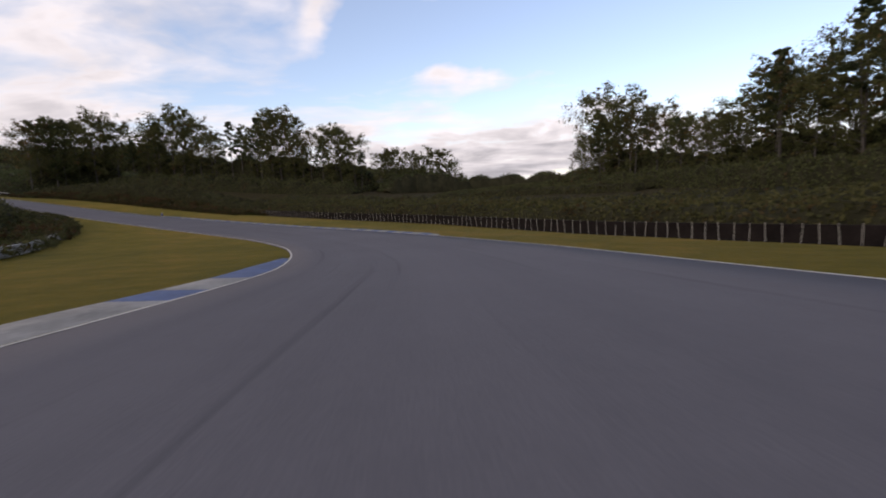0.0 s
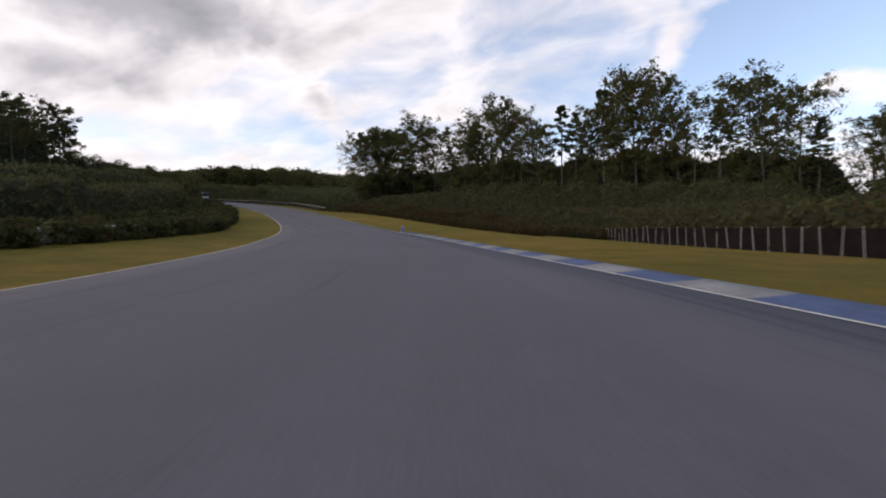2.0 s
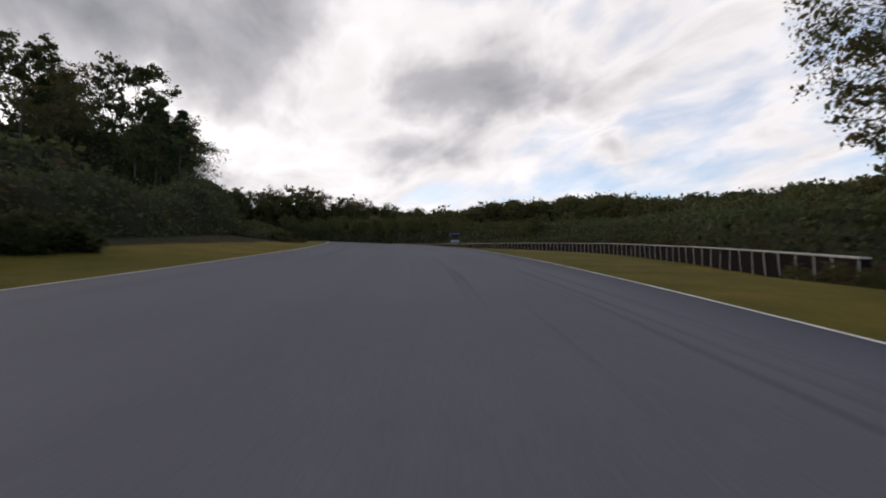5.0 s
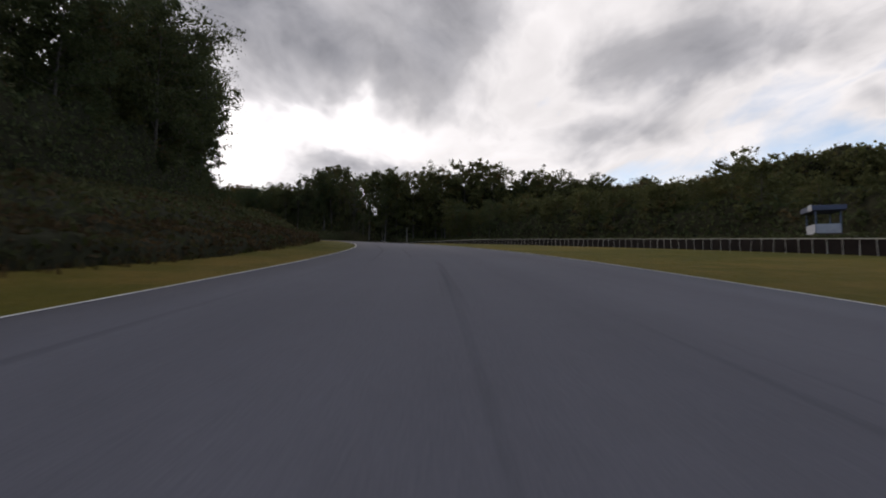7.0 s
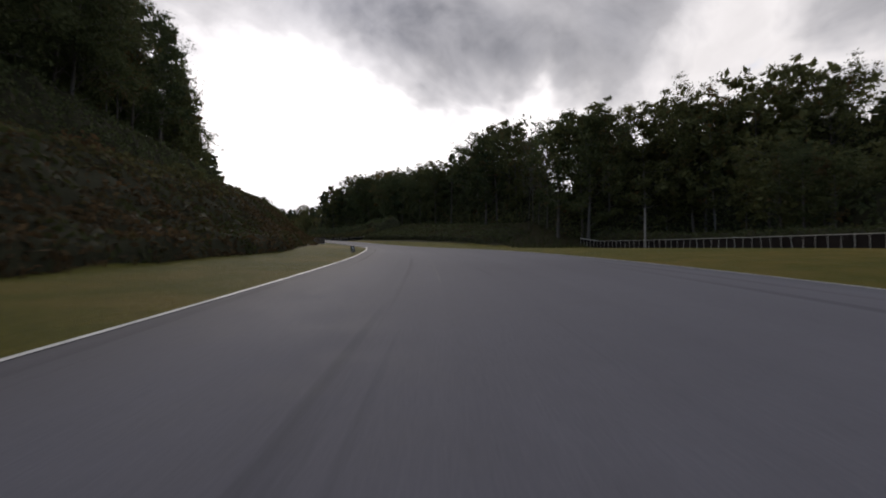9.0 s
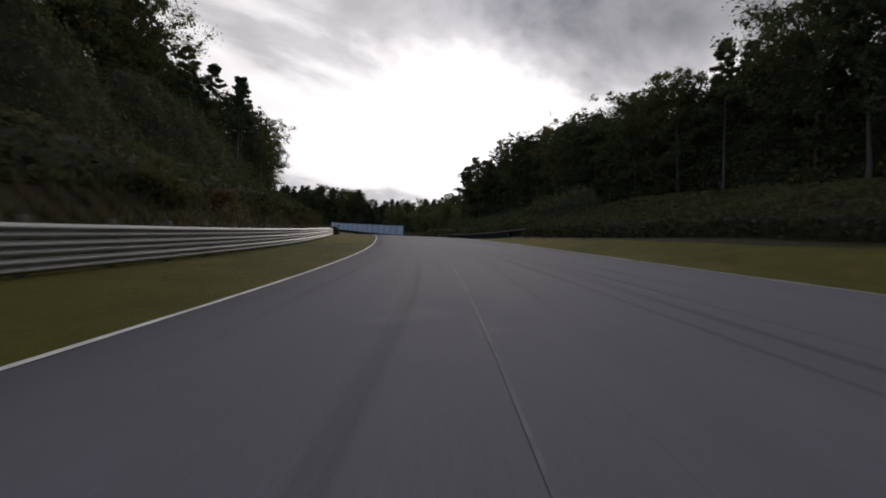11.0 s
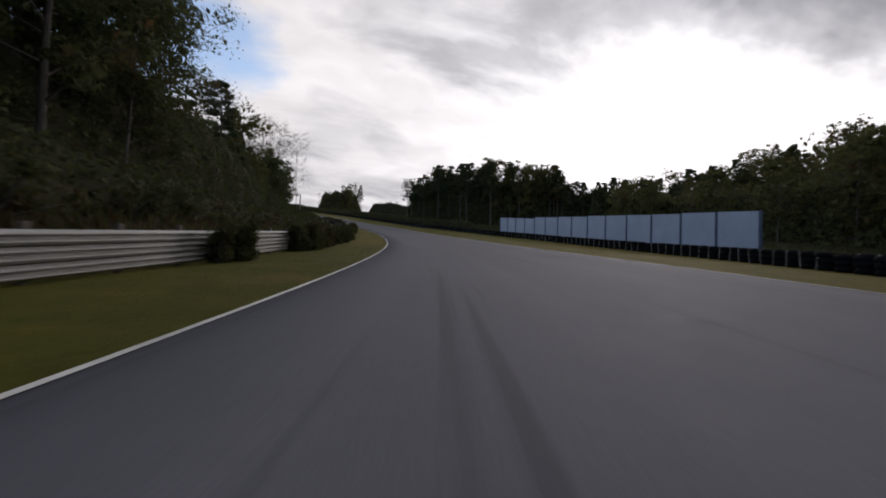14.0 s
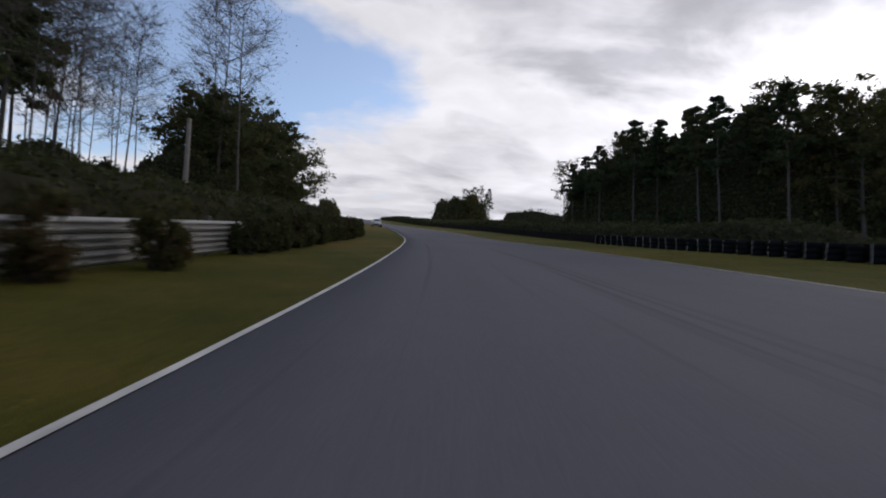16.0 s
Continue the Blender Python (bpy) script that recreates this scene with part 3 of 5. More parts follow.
# height is 20 m before scaling: trunk radius, where the crown begins, spread, limbs, twigs, leaf and bark, leaf size, leaves to a clump
TREE_KINDS = {"oak": (0.24, 0.20, 4.7, 26, 3, "leaf", "bark", 0.185, 32), "ash": (0.16, 0.34, 3.7, 24, 3, "leaf_olive", "pale_bark", 0.15, 26),
              "pine": (0.20, 0.46, 3.3, 30, 2, "needle", "bark", 0.16, 40), "bare": (0.10, 0.34, 3.4, 40, 14, "leaf_olive", "pale_bark", 0.07, 2),
              "young": (0.20, 0.04, 5.0, 30, 3, "leaf", "bark", 0.19, 34), "near_oak": (0.24, 0.13, 4.8, 32, 4, "leaf", "bark", 0.125, 70)}


def tree_model(kind, seed):
    if kind not in TREE_KINDS:
        return shrub_model(kind, seed)
    rng = np.random.default_rng(seed)
    r, low, spread, limbs, twigs, leaf, bark, size, per = TREE_KINDS[kind]
    wood_limbs, cs = grow(rng, 20, r, low, spread, limbs, 0.015 if kind == "pine" else 0.03, kind == "pine", twigs=twigs)
    v, f = sprigs(rng, cs, size, per, 0.6 if kind == "pine" else 0.75)
    if kind != "bare":
        # the shaded heart of each clump
        inner = cs.copy()
        inner[:, 3] *= 0.8
        v2, f2 = sprigs(rng, inner, size * (1.9 if kind in ("ash", "pine") else 2.4), 4 if kind == "ash" else 9, 0.75)
        v, f = np.vstack([v, v2]), np.vstack([f, f2 + len(v)])
    root = new("tree")
    root.empty_display_size = 0.5
    part("trunk", limb_mesh("trunk", wood_limbs, M[bark], 5), None, root)
    part("crown", fast_mesh("crown", v, f, M[leaf]), None, root)
    tagged(root, TREE_LABELS[kind], "tree", "trees of the wood")
    return root


def shrub_model(kind, seed):
    """Shrubs are 2 m tall before scaling."""
    rng = np.random.default_rng(seed)
    n = 16
    cs = np.c_[rng.normal(0, 0.75, n), rng.normal(0, 0.75, n), rng.uniform(0.25, 1.55, n), rng.uniform(0.35, 0.7, n)]
    cs[:, 2] *= 1 - 0.25 * np.hypot(cs[:, 0], cs[:, 1]) / 1.5
    if kind == "hedge":
        n = 26
        a = rng.uniform(0, 6.28, n)
        q = 0.75 * rng.uniform(0, 1, n) ** 0.5
        cs = np.c_[q * np.cos(a), q * np.sin(a), rng.uniform(0.2, 1.6, n), rng.uniform(0.3, 0.5, n)]
    v, f = sprigs(rng, cs, 0.075, 84, 0.9)
    inner = cs.copy()
    inner[:, 3] *= 0.7
    v2, f2 = sprigs(rng, inner, 0.19, 9, 0.9)
    v, f = np.vstack([v, v2]), np.vstack([f, f2 + len(v)])
    v[:, 2] = np.abs(v[:, 2])
    stems = []
    for c in cs:
        stems.append(([(c[0] * 0.2, c[1] * 0.2, -0.1), (c[0] * 0.7, c[1] * 0.7, c[2] * 0.6), tuple(c[:3])], [0.03, 0.02, 0.008]))
    root = new("shrub")
    root.empty_display_size = 0.3
    part("stem", limb_mesh("stem", stems, M["bark"], 4), None, root)
    part("foliage", fast_mesh("foliage", v, f, M["dry" if kind == "bush" else "shrub"]), None, root)
    tagged(root, TREE_LABELS[kind], "shrub", "shrubs along the track")
    return root


def along_track(text):
    """Plan points from pairs of metres along and across the track."""
    return np.ravel([place(s, l)[:2] for s, l in zip(*table(text))])


KINDS = {"oak": 4, "near_oak": 4, "ash": 3, "pine": 4, "bare": 3, "young": 2, "shrub": 3, "bush": 3, "hedge": 3}
for ki, (kind, count) in enumerate(KINDS.items()):
    TREES[kind] = [tree_model(kind, 100 * ki + i) for i in range(count)]
plant_rng = random.Random(7)
PLANS = []      # what grows where: (distance from the track, kind, model, pose, scale)


def plant(kind, x, y, tall, wide=1.0, z=None):
    """One tree or shrub with its foot on the land; set_out() makes them all."""
    r = plant_rng
    model = TREES[kind][r.randrange(len(TREES[kind]))]
    k = tall / (2.0 if kind in ("shrub", "bush", "hedge") else 20.0)
    w = k * wide * r.uniform(0.9, 1.12)
    m = Matrix.Translation((x, y, (land_z(x, y) if z is None else z) - 0.06 * min(k, 1.5))) @ Euler((0, 0, r.uniform(0, 6.28))).to_matrix().to_4x4()
    near = float(np.min((LP[:, 0] - x) ** 2 + (LP[:, 1] - y) ** 2)) ** 0.5
    PLANS.append((near, kind, model, m, (w, w, k)))


def set_out():
    """The nearest trees and shrubs become things of their own; the rest of the woods is joined."""
    limit = {"tree": 285, "shrub": 285}
    made, rest = set(), {}
    for near, kind, model, m, sc in sorted(PLANS, key=lambda q: q[0]):
        cat = "shrub" if kind in ("shrub", "bush", "hedge") else "tree"
        if limit[cat] > 0:
            limit[cat] -= 1
            if model in made:
                ob = copy_thing(model, m)
            else:
                made.add(model)
                ob = model
                ob.matrix_basis = m
            ob.scale = sc
        else:
            rest.setdefault(cat, []).append((model, m @ Matrix.Diagonal((*sc, 1)), (1 if near < 40 else 2 if near < 80 else 4) if cat == "tree" else (1 if near < 6 else 3)))
    text = {"tree": ("woodland", "mixed trees deeper in the wood"),
            "shrub": ("scrub", "mixed green and brown scrub beside the track")}
    for cat, many in rest.items():
        by_mat = {}
        for model, m, thin in many:
            mm = np.array(m)
            for o in model.children:
                me = o.data
                v = np.empty(len(me.vertices) * 3, np.float32)
                me.vertices.foreach_get("co", v)
                f = np.empty(len(me.loops), np.int32)
                me.loops.foreach_get("vertex_index", f)
                v = v.reshape(-1, 3) @ mm[:3, :3].T + mm[:3, 3]
                f = f.reshape(-1, 4)
                if thin > 1 and o.name.startswith(("crown", "foliage")):
                    # fewer blades further off, each larger
                    v = v.reshape(-1, 4, 3)[::thin]
                    v = (v.mean(1, keepdims=True) + (v - v.mean(1, keepdims=True)) * thin ** 0.38).reshape(-1, 3)
                    f = np.arange(len(v)).reshape(-1, 4)
                by_mat.setdefault(me.materials[0], []).append((v, f))
        for mat, parts in by_mat.items():
            off = np.cumsum([0] + [len(v) for v, _ in parts[:-1]])
            V = np.concatenate([v for v, _ in parts])
            F = np.concatenate([f + o for (_, f), o in zip(parts, off)])
            tagged(new(text[cat][0], fast_mesh(text[cat][0], V, F, mat)), text[cat][1], text[cat][0], kind="stuff")
    for group in TREES.values():
        for model in group:
            if model not in made:
                for o in (*model.children_recursive, model):
                    bpy.data.objects.remove(o)


def pick(mix):
    r = plant_rng.random() * sum(w for _, w in mix)
    for k, w in mix:
        r -= w
        if r <= 0:
            return k
    return mix[-1][0]


def along(pts, step):
    """Places every step metres on a polyline of the plan."""
    p = np.array(pts, float).reshape(-1, 2)
    s = np.r_[0, np.cumsum(np.linalg.norm(np.diff(p, axis=0), axis=1))]
    g = np.arange(step / 2, s[-1], step)
    return np.stack([np.interp(g, s, p[:, 0]), np.interp(g, s, p[:, 1])], 1)


def wood(pts, step, tall, mix, rows=1, gap=7.0, side=1, spread=1.5, wide=1.0):
    """Rows of trees along a polyline; the second and later rows lie to its side."""
    r = plant_rng
    for row in range(rows):
        a = along(pts, step * (1 + 0.15 * row))
        t = np.gradient(a, axis=0)
        t /= np.linalg.norm(t, axis=1)[:, None] + 1e-9
        for (x, y), (tx, ty) in zip(a, t):
            ox, oy = ty * side * gap * row, -tx * side * gap * row
            h = r.uniform(*tall)
            k = pick(mix)
            plant(k, x + ox + r.uniform(-spread, spread), y + oy + r.uniform(-spread, spread), h * (1.08 if k in ("pine", "bare") else 1.0), wide)


def shrubs(s0, s1, step, l, tall, mix=(("shrub", 3), ("bush", 1)), spread=1.0, wide=1.2):
    s = s0
    r = plant_rng
    while s < s1:
        x, y, z, h = place(s + r.uniform(-step, step) * 0.4, l(s) if callable(l) else l + r.uniform(-spread, spread))
        plant(pick(mix), x, y, r.uniform(*tall), wide, z)
        s += step


MIXED = (("oak", 6), ("ash", 2), ("pine", 1), ("young", 3))
NEARBY = (("near_oak", 6), ("ash", 2), ("pine", 2))
PINEY = (("pine", 4), ("ash", 2), ("oak", 3), ("young", 1))


def billow(p, waves):
    """Rounded swellings, from 0 to about 1, at points p; waves holds their directions and phases."""
    out = 0.0
    for amount, k, phase in waves:
        out = out + amount * np.abs(np.sin(p @ k + phase))
    return out


def understory(label, pts, tall, depth=6.0, side=1, blade=0.42, thick=3.0, mat="leaf", seed=0, ragged=0.3):
    """Dense young growth along a line of the plan: lumpy hulls, coloured dark for the shade inside, from the ground up
    to an uneven top, under a coat of leaves too many to count.
    """
    rng = np.random.default_rng(500 + seed)
    q = np.array(pts, float).reshape(-1, 2)
    s = np.r_[0, np.cumsum(np.linalg.norm(np.diff(q, axis=0), axis=1))]
    h = np.interp(s, np.linspace(0, s[-1], len(np.atleast_1d(tall))), np.atleast_1d(tall)) if np.ndim(tall) else np.full(len(s), tall)
    mean_h = float(np.mean(h))
    step = float(np.clip((mean_h + depth) / 16, 0.35, 2.4))
    g = np.arange(0, s[-1] + step, step)
    line = np.stack([np.interp(g, s, q[:, i]) for i in range(2)], 1)
    t = np.gradient(line, axis=0)
    t /= np.linalg.norm(t, axis=1)[:, None] + 1e-9
    nrm = np.stack([t[:, 1], -t[:, 0]], 1) * side
    lean = min(0.45 * depth, 0.5 * mean_h)
    front = max(3, int(math.ceil(math.hypot(lean, mean_h) / step)))
    over = max(3, int(math.ceil((depth - lean) / step)))
    # the profile across: up the front, over the top, and down at the back
    a = np.r_[np.linspace(0, 1, front, endpoint=False), np.ones(over + 1), 1.0]
    back = np.r_[np.linspace(0, lean, front, endpoint=False), np.linspace(lean, depth, over + 1), depth]
    a[:front] = np.sin(a[:front] * math.pi / 2) ** 0.8
    a[-1] = 0.0
    ends = np.clip(np.minimum(g, g[-1] - g) / 3.0, 0.05, 1) ** 0.6
    P = line[:, None, :] + nrm[:, None, :] * back[None, :, None]
    flat = P.reshape(-1, 2)
    waves = [(w, rng.normal(size=2) / length, rng.uniform(0, 6.28)) for w, length in ((0.3, 2.6), (0.25, 1.7), (0.25, 1.1), (0.2, 0.7))]
    lump = billow(flat, waves).reshape(P.shape[:2])
    top = (np.interp(g, s, h) * ends)[:, None] * (1 - ragged * 0.9 + ragged * 1.5 * lump)
    z = land(flat[:, 0], flat[:, 1]).reshape(P.shape[:2]) - 0.05 + a[None, :] * top
    H = np.concatenate([P, z[:, :, None]], 2)
    n = np.cross(np.gradient(H, axis=1), np.gradient(H, axis=0))
    n /= np.linalg.norm(n, axis=2)[:, :, None] + 1e-9
    n *= np.where(n[:, :, 2:3] < 0, -1, 1)
    swell = float(np.clip(0.16 * mean_h, 0.12, 1.3))
    waves = [(w, rng.normal(size=3) / (length * swell), rng.uniform(0, 6.28)) for w, length in ((0.35, 2.6), (0.3, 1.6), (0.2, 1.0), (0.15, 0.6))]
    H = H + n * ((billow(H.reshape(-1, 3), waves).reshape(P.shape[:2]) - 0.75) * swell * (a > 0.02))[:, :, None]
    rows, cols = H.shape[:2]
    i = (np.arange(rows - 1)[:, None] * cols + np.arange(cols - 1)[None, :]).ravel()
    hull_f = np.stack([i, i + 1, i + cols + 1, i + cols], 1)
    flat_h, flat_n = H.reshape(-1, 3), n.reshape(-1, 3)
    # leaves over the bodies
    c = flat_h[hull_f]
    area = np.linalg.norm(np.cross(c[:, 2] - c[:, 0], c[:, 3] - c[:, 1]), axis=1) / 2
    blade = blade * (0.74 if blade > 0.3 else 0.84)
    count = int(area.sum() * thick * 0.30 / (1.1 * blade ** 2))
    share = area * np.tile(np.r_[np.where(back[:-2] < 0.6 * depth, 1.0, 0.55), 0.0], rows - 1)
    cell = rng.choice(len(hull_f), int(count * share.sum() / area.sum()), p=share / share.sum())
    count = len(cell)
    u, v = rng.uniform(0, 1, (2, count, 1))
    p = (c[cell, 0] * (1 - u) + c[cell, 1] * u) * (1 - v) + (c[cell, 3] * (1 - u) + c[cell, 2] * u) * v
    out = np.where(rng.uniform(0, 1, count) < 0.8, rng.uniform(-0.2, 0.5, count), rng.uniform(0.3, 1.3, count)) * swell + blade * 0.3
    p = p + flat_n[hull_f[cell, 0]] * out[:, None]
    verts, f = sprigs(rng, np.c_[p, np.full(count, blade * 0.5)], blade, 1, 0.8)
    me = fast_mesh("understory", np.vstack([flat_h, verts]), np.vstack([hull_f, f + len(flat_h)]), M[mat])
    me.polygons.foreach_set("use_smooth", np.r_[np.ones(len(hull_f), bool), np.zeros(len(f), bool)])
    # the bodies get the dark colour that paints in shade behind the leaves
    me.materials.append(M["hull_shade"])
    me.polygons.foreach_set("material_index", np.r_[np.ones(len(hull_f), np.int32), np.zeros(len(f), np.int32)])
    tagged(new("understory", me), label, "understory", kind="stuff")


def top_wood(pts, step, mix, rows=2, gap=8.0, side=1, fill=0.60, spread=2.6, low=0.76, blade=0.5, thick=2.8):
    """A wood's edge along x, y, height-of-the-tops; thick young growth stands under it."""
    q = np.array(pts, float).reshape(-1, 3)
    s = np.r_[0, np.cumsum(np.linalg.norm(np.diff(q[:, :2], axis=0), axis=1))]
    r = plant_rng
    for row in range(rows):
        g = np.arange(step / 2, s[-1], step * (1 + 0.15 * row))
        a = np.stack([np.interp(g, s, q[:, i]) for i in range(3)], 1)
        t = np.gradient(a[:, :2], axis=0)
        t /= np.linalg.norm(t, axis=1)[:, None] + 1e-9
        for (x, y, z), (tx, ty) in zip(a, t):
            x, y = x + ty * side * gap * row + r.uniform(-spread, spread), y - tx * side * gap * row + r.uniform(-spread, spread)
            k = pick(mix)
            tall = (z - land_z(x, y)) * r.uniform(low, 1.0) * 0.95
            plant(k, x, y, min(max(tall, 3.0), 30.0))
    tops = [(z - land_z(x, y)) * fill for x, y, z in q]
    g = np.linspace(0, s[-1], max(3, int(s[-1] / 6)))
    line = np.stack([np.interp(g, s, q[:, i]) for i in range(2)], 1)
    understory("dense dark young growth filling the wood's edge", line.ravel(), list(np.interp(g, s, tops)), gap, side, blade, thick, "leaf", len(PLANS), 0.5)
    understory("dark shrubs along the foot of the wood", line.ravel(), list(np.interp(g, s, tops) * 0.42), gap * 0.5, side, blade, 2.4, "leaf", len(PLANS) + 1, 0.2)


# woods to the right of the first bend
top_wood((60, -20, 16, 50, 10, 15, 43, 38, 15.5, 42.6, 47.5, 15, 42.4, 52, 9.5, 42.1, 58.6, 16, 41, 65, 12.5, 39, 71, 9.5, 37, 78, 11.5, 35.3, 83.6, 15, 32.4, 90.5, 17, 29.5, 97.3, 9.5, 27.5, 102, 7), 3.4, (("near_oak", 4), ("pine", 2), ("ash", 2)), 2, 5, 1, 0.34, blade=0.26, spread=1.2, low=0.86)
for x, y, top, kind in ((42.1, 58.5, 15.8, "pine"), (42.6, 47.6, 17.5, "pine"), (44.0, 52.5, 13.5, "pine"), (31.5, 92.6, 17.2, "near_oak"), (34.5, 85.6, 15.4, "near_oak")):
    plant(kind, x, y, top - land_z(x, y))
top_wood((9, 137.4, 4.5, 5, 137, 10, 1.5, 136, 14, -6, 134, 12.5, -11, 132.7, 15, -17, 128, 12), 3.2, (("near_oak", 4), ("young", 3)), 1, 8, -1, 0.36, blade=0.3, spread=1.0, low=0.88)
top_wood((-19, 127, 12, -23, 128.5, 18, -28, 130.3, 20.5, -35, 133, 20.5, -38.5, 134.1, 20, -42.3, 135.4, 27.5, -49.6, 137.7, 29.5, -54, 139.2, 22, -60.5, 141.1, 28.5, -66, 142.4, 23, -71, 143.4, 28, -76, 144.5, 30, -83, 145.3, 31, -89, 145.7, 24, -94, 146, 26), 3.1, NEARBY, 1, 8, 1, 0.36, blade=0.30, spread=1.1, low=0.88)
top_wood((-96, 145.5, 27.5, -98, 144, 31, -101.5, 142, 32, -106, 139, 28.5, -111, 135.5, 28.5, -115, 133, 27.5), 2.9, NEARBY, 1, 7, 1, 0.36, blade=0.30, spread=1.0, low=0.88)
# left of the climb
LOFTY = (("near_oak", 5), ("ash", 1), ("pine", 2))
wood(along_track("219 -22 245 -22 258 -20"), 3.4, (11.5, 14.5), LOFTY, 1, 7, -1)
wood((-160, 83, -152, 66, -142, 42), 5.0, (14, 17), MIXED, 1, 7, 1)
wood(along_track("260 -20.5 290 -22.5 310 -21.5"), 2.7, (13.5, 16.5), LOFTY, 1, 7, -1, 2.4)
wood(along_track("258 -25.5 290 -27.5 310 -27"), 4.0, (12.5, 15.5), LOFTY, 1, 7, -1, 2.0)
wood(along_track("219 -34 308 -33"), 6.0, (14, 17), MIXED, 1)
wood(along_track("311 -24 340 -25 364 -25.5"), 2.8, (14, 18), LOFTY, 1, 7, -1, 1.6)
wood(along_track("364 -25.5 394 -25"), 3.0, (12.5, 15.5), LOFTY, 1, 7, -1, 1.6)
wood(along_track("312 -31 380 -31"), 4.6, (14, 17), MIXED, 1, 7, -1)
wood(along_track("398 -21.5 412 -19 440 -18 478 -17.5"), 3.1, (10.5, 14.5), (("near_oak", 4), ("pine", 5), ("ash", 1)), 1, 6.5, -1, 2.2)
wood(along_track("378 -26 440 -25 484 -25"), 4.6, (12, 15), MIXED, 1)
wood(along_track("482 -18.5 498 -18"), 2.8, (5.8, 7.5), (("young", 3), ("oak", 2)), 2, 5, -1, 1.5)
for line, tall, blade, seed in (("164 -13.5 186 -11.5 200 -13 220 -16 245 -18 262 -17.5 290 -17.5", (2.0, 2.4, 3.4, 4.2, 3.6, 3.4, 3.4), 0.17, 1),
                                ("288 -18 312 -20 340 -19.5 366 -20", (3.6, 3.6, 3.0, 4.0), 0.17, 2),
                                ("366 -18 395 -17 440 -16.5 470 -15 500 -13.5", (5.0, 5.0, 4.5, 5.5, 6.0), 0.17, 3)):
    understory("dense dark young growth on the bank under the trees", along_track(line), tall, 5, -1, blade, 1.9, "leaf", seed, 0.75)
understory("deep shade growth inside the wood", along_track("236 -30 262 -31 310 -30"), (7, 8, 8), 5, -1, 0.3, 2.8, "leaf", 8, 0.5)
understory("deep shade growth inside the wood", (-158, 82, -151, 66, -142, 42), (7, 8, 8), 5, 1, 0.5, 2.8, "leaf", 4)
# left of the second straight: thin bare trees over dense round growth
understory("dense dark growth behind the guardrail", along_track("500 -13.5 520 -12 540 -11.5"), (4.0, 1.8, 1.6), 4, -1, 0.16, 2.6, "leaf", 5)
understory("round dense broadleaf clump beside the pole", along_track("544.5 -13 552 -14.2 572 -14.5 586 -13"), (1.5, 4.5, 6.5, 6.5, 6.0, 5.0, 2.0), 6, -1, 0.2, 2.8, "leaf", 6, 0.7)
understory("low brush beside the far track", along_track("584 -9 620 -8 660 -8"), (3.0, 2.4, 2.2), 3, -1, 0.3, 2.6, "shrub", 7)
for x, y, tall in ((-321, -140, 8.0), (-319.5, -143.5, 9.2), (-317.5, -147, 9.5), (-321.5, -147.5, 8.6), (-318, -152, 9.4), (-321, -154.5, 8.8), (-319.5, -159.5, 8.6), (-315.5, -150, 9.0), (-320.5, -164, 7.6)):
    plant("young", x, y, tall, 1.25)
wood(along_track("500 -17 511 -16.5"), 2.4, (4.5, 5.8), (("young", 3), ("near_oak", 2)), 1, 5, -1, 1.0, 1.2)
wood(along_track("512 -17 526 -16.5"), 2.4, (6.5, 8.5), (("young", 3), ("near_oak", 2), ("pine", 1)), 1, 5, -1, 1.0, 1.2)
wood(along_track("502 -23 528 -23"), 3.0, (5.5, 7.5), (("young", 3), ("near_oak", 2)), 1, 5, -1, 1.2, 1.2)
for x, y, tall in ((-320.2, -128, 12), (-317.5, -131, 13.5), (-315.5, -131.5, 12.5), (-313.5, -134, 15), (-316.5, -136, 13), (-312, -137, 14), (-314.5, -140, 14.5), (-309, -138.5, 15), (-310.5, -142, 13),
                   (-307, -143, 16), (-312.5, -145, 14.5), (-308.5, -148, 15), (-305, -147, 15), (-311, -151, 14)):
    plant("bare", x, y, tall, 0.9)
for x, y, tall in ((-316.3, -128.3, 12.5), (-314.6, -129.5, 14), (-309.5, -136, 16), (-304, -143, 17)):
    plant("pine", x, y, tall)
understory("dark scrub under the thin trees", along_track("522 -18 545 -22 560 -26"), (2.2, 3.0, 3.2), 6, -1, 0.17, 2.4, "leaf", 9, 0.8)
for x, y, tall, kind in ((-325, -134, 16.5, "bare"), (-320.5, -141, 18.5, "bare"), (-318, -146.5, 20, "bare"), (-320.3, -113.3, 11, "pine"), (-315.7, -107, 15, "pine"),
                         (-322.0, -121, 13, "bare"), (-318, -128, 13, "bare"), (-313, -124, 14, "bare"), (-315, -133, 15, "bare"), (-316, -152, 11, "oak"), (-311.5, -128, 13, "ash"),
                         (-319, -160, 10.5, "oak"), (-314, -118, 13, "pine"), (-311, -121, 15, "pine"), (-317, -102.5, 12, "oak"), (-315.6, -95, 15.5, "pine"), (-314.3, -93.5, 14, "bare"), (-313.4, -97, 14.5, "ash"), (-321.3, -119.5, 6.5, "oak"), (-309, -112, 16, "pine")):
    plant(kind, x, y, tall)
for x, y, top, kind in ((-313, -61, 50, "near_oak"), (-309.5, -57, 49, "near_oak"), (-304.5, -47, 53.5, "pine"), (-308, -52, 51, "pine"), (-283.9, -4.8, 45.5, "pine")):
    plant(kind, x, y, top - land_z(x, y))
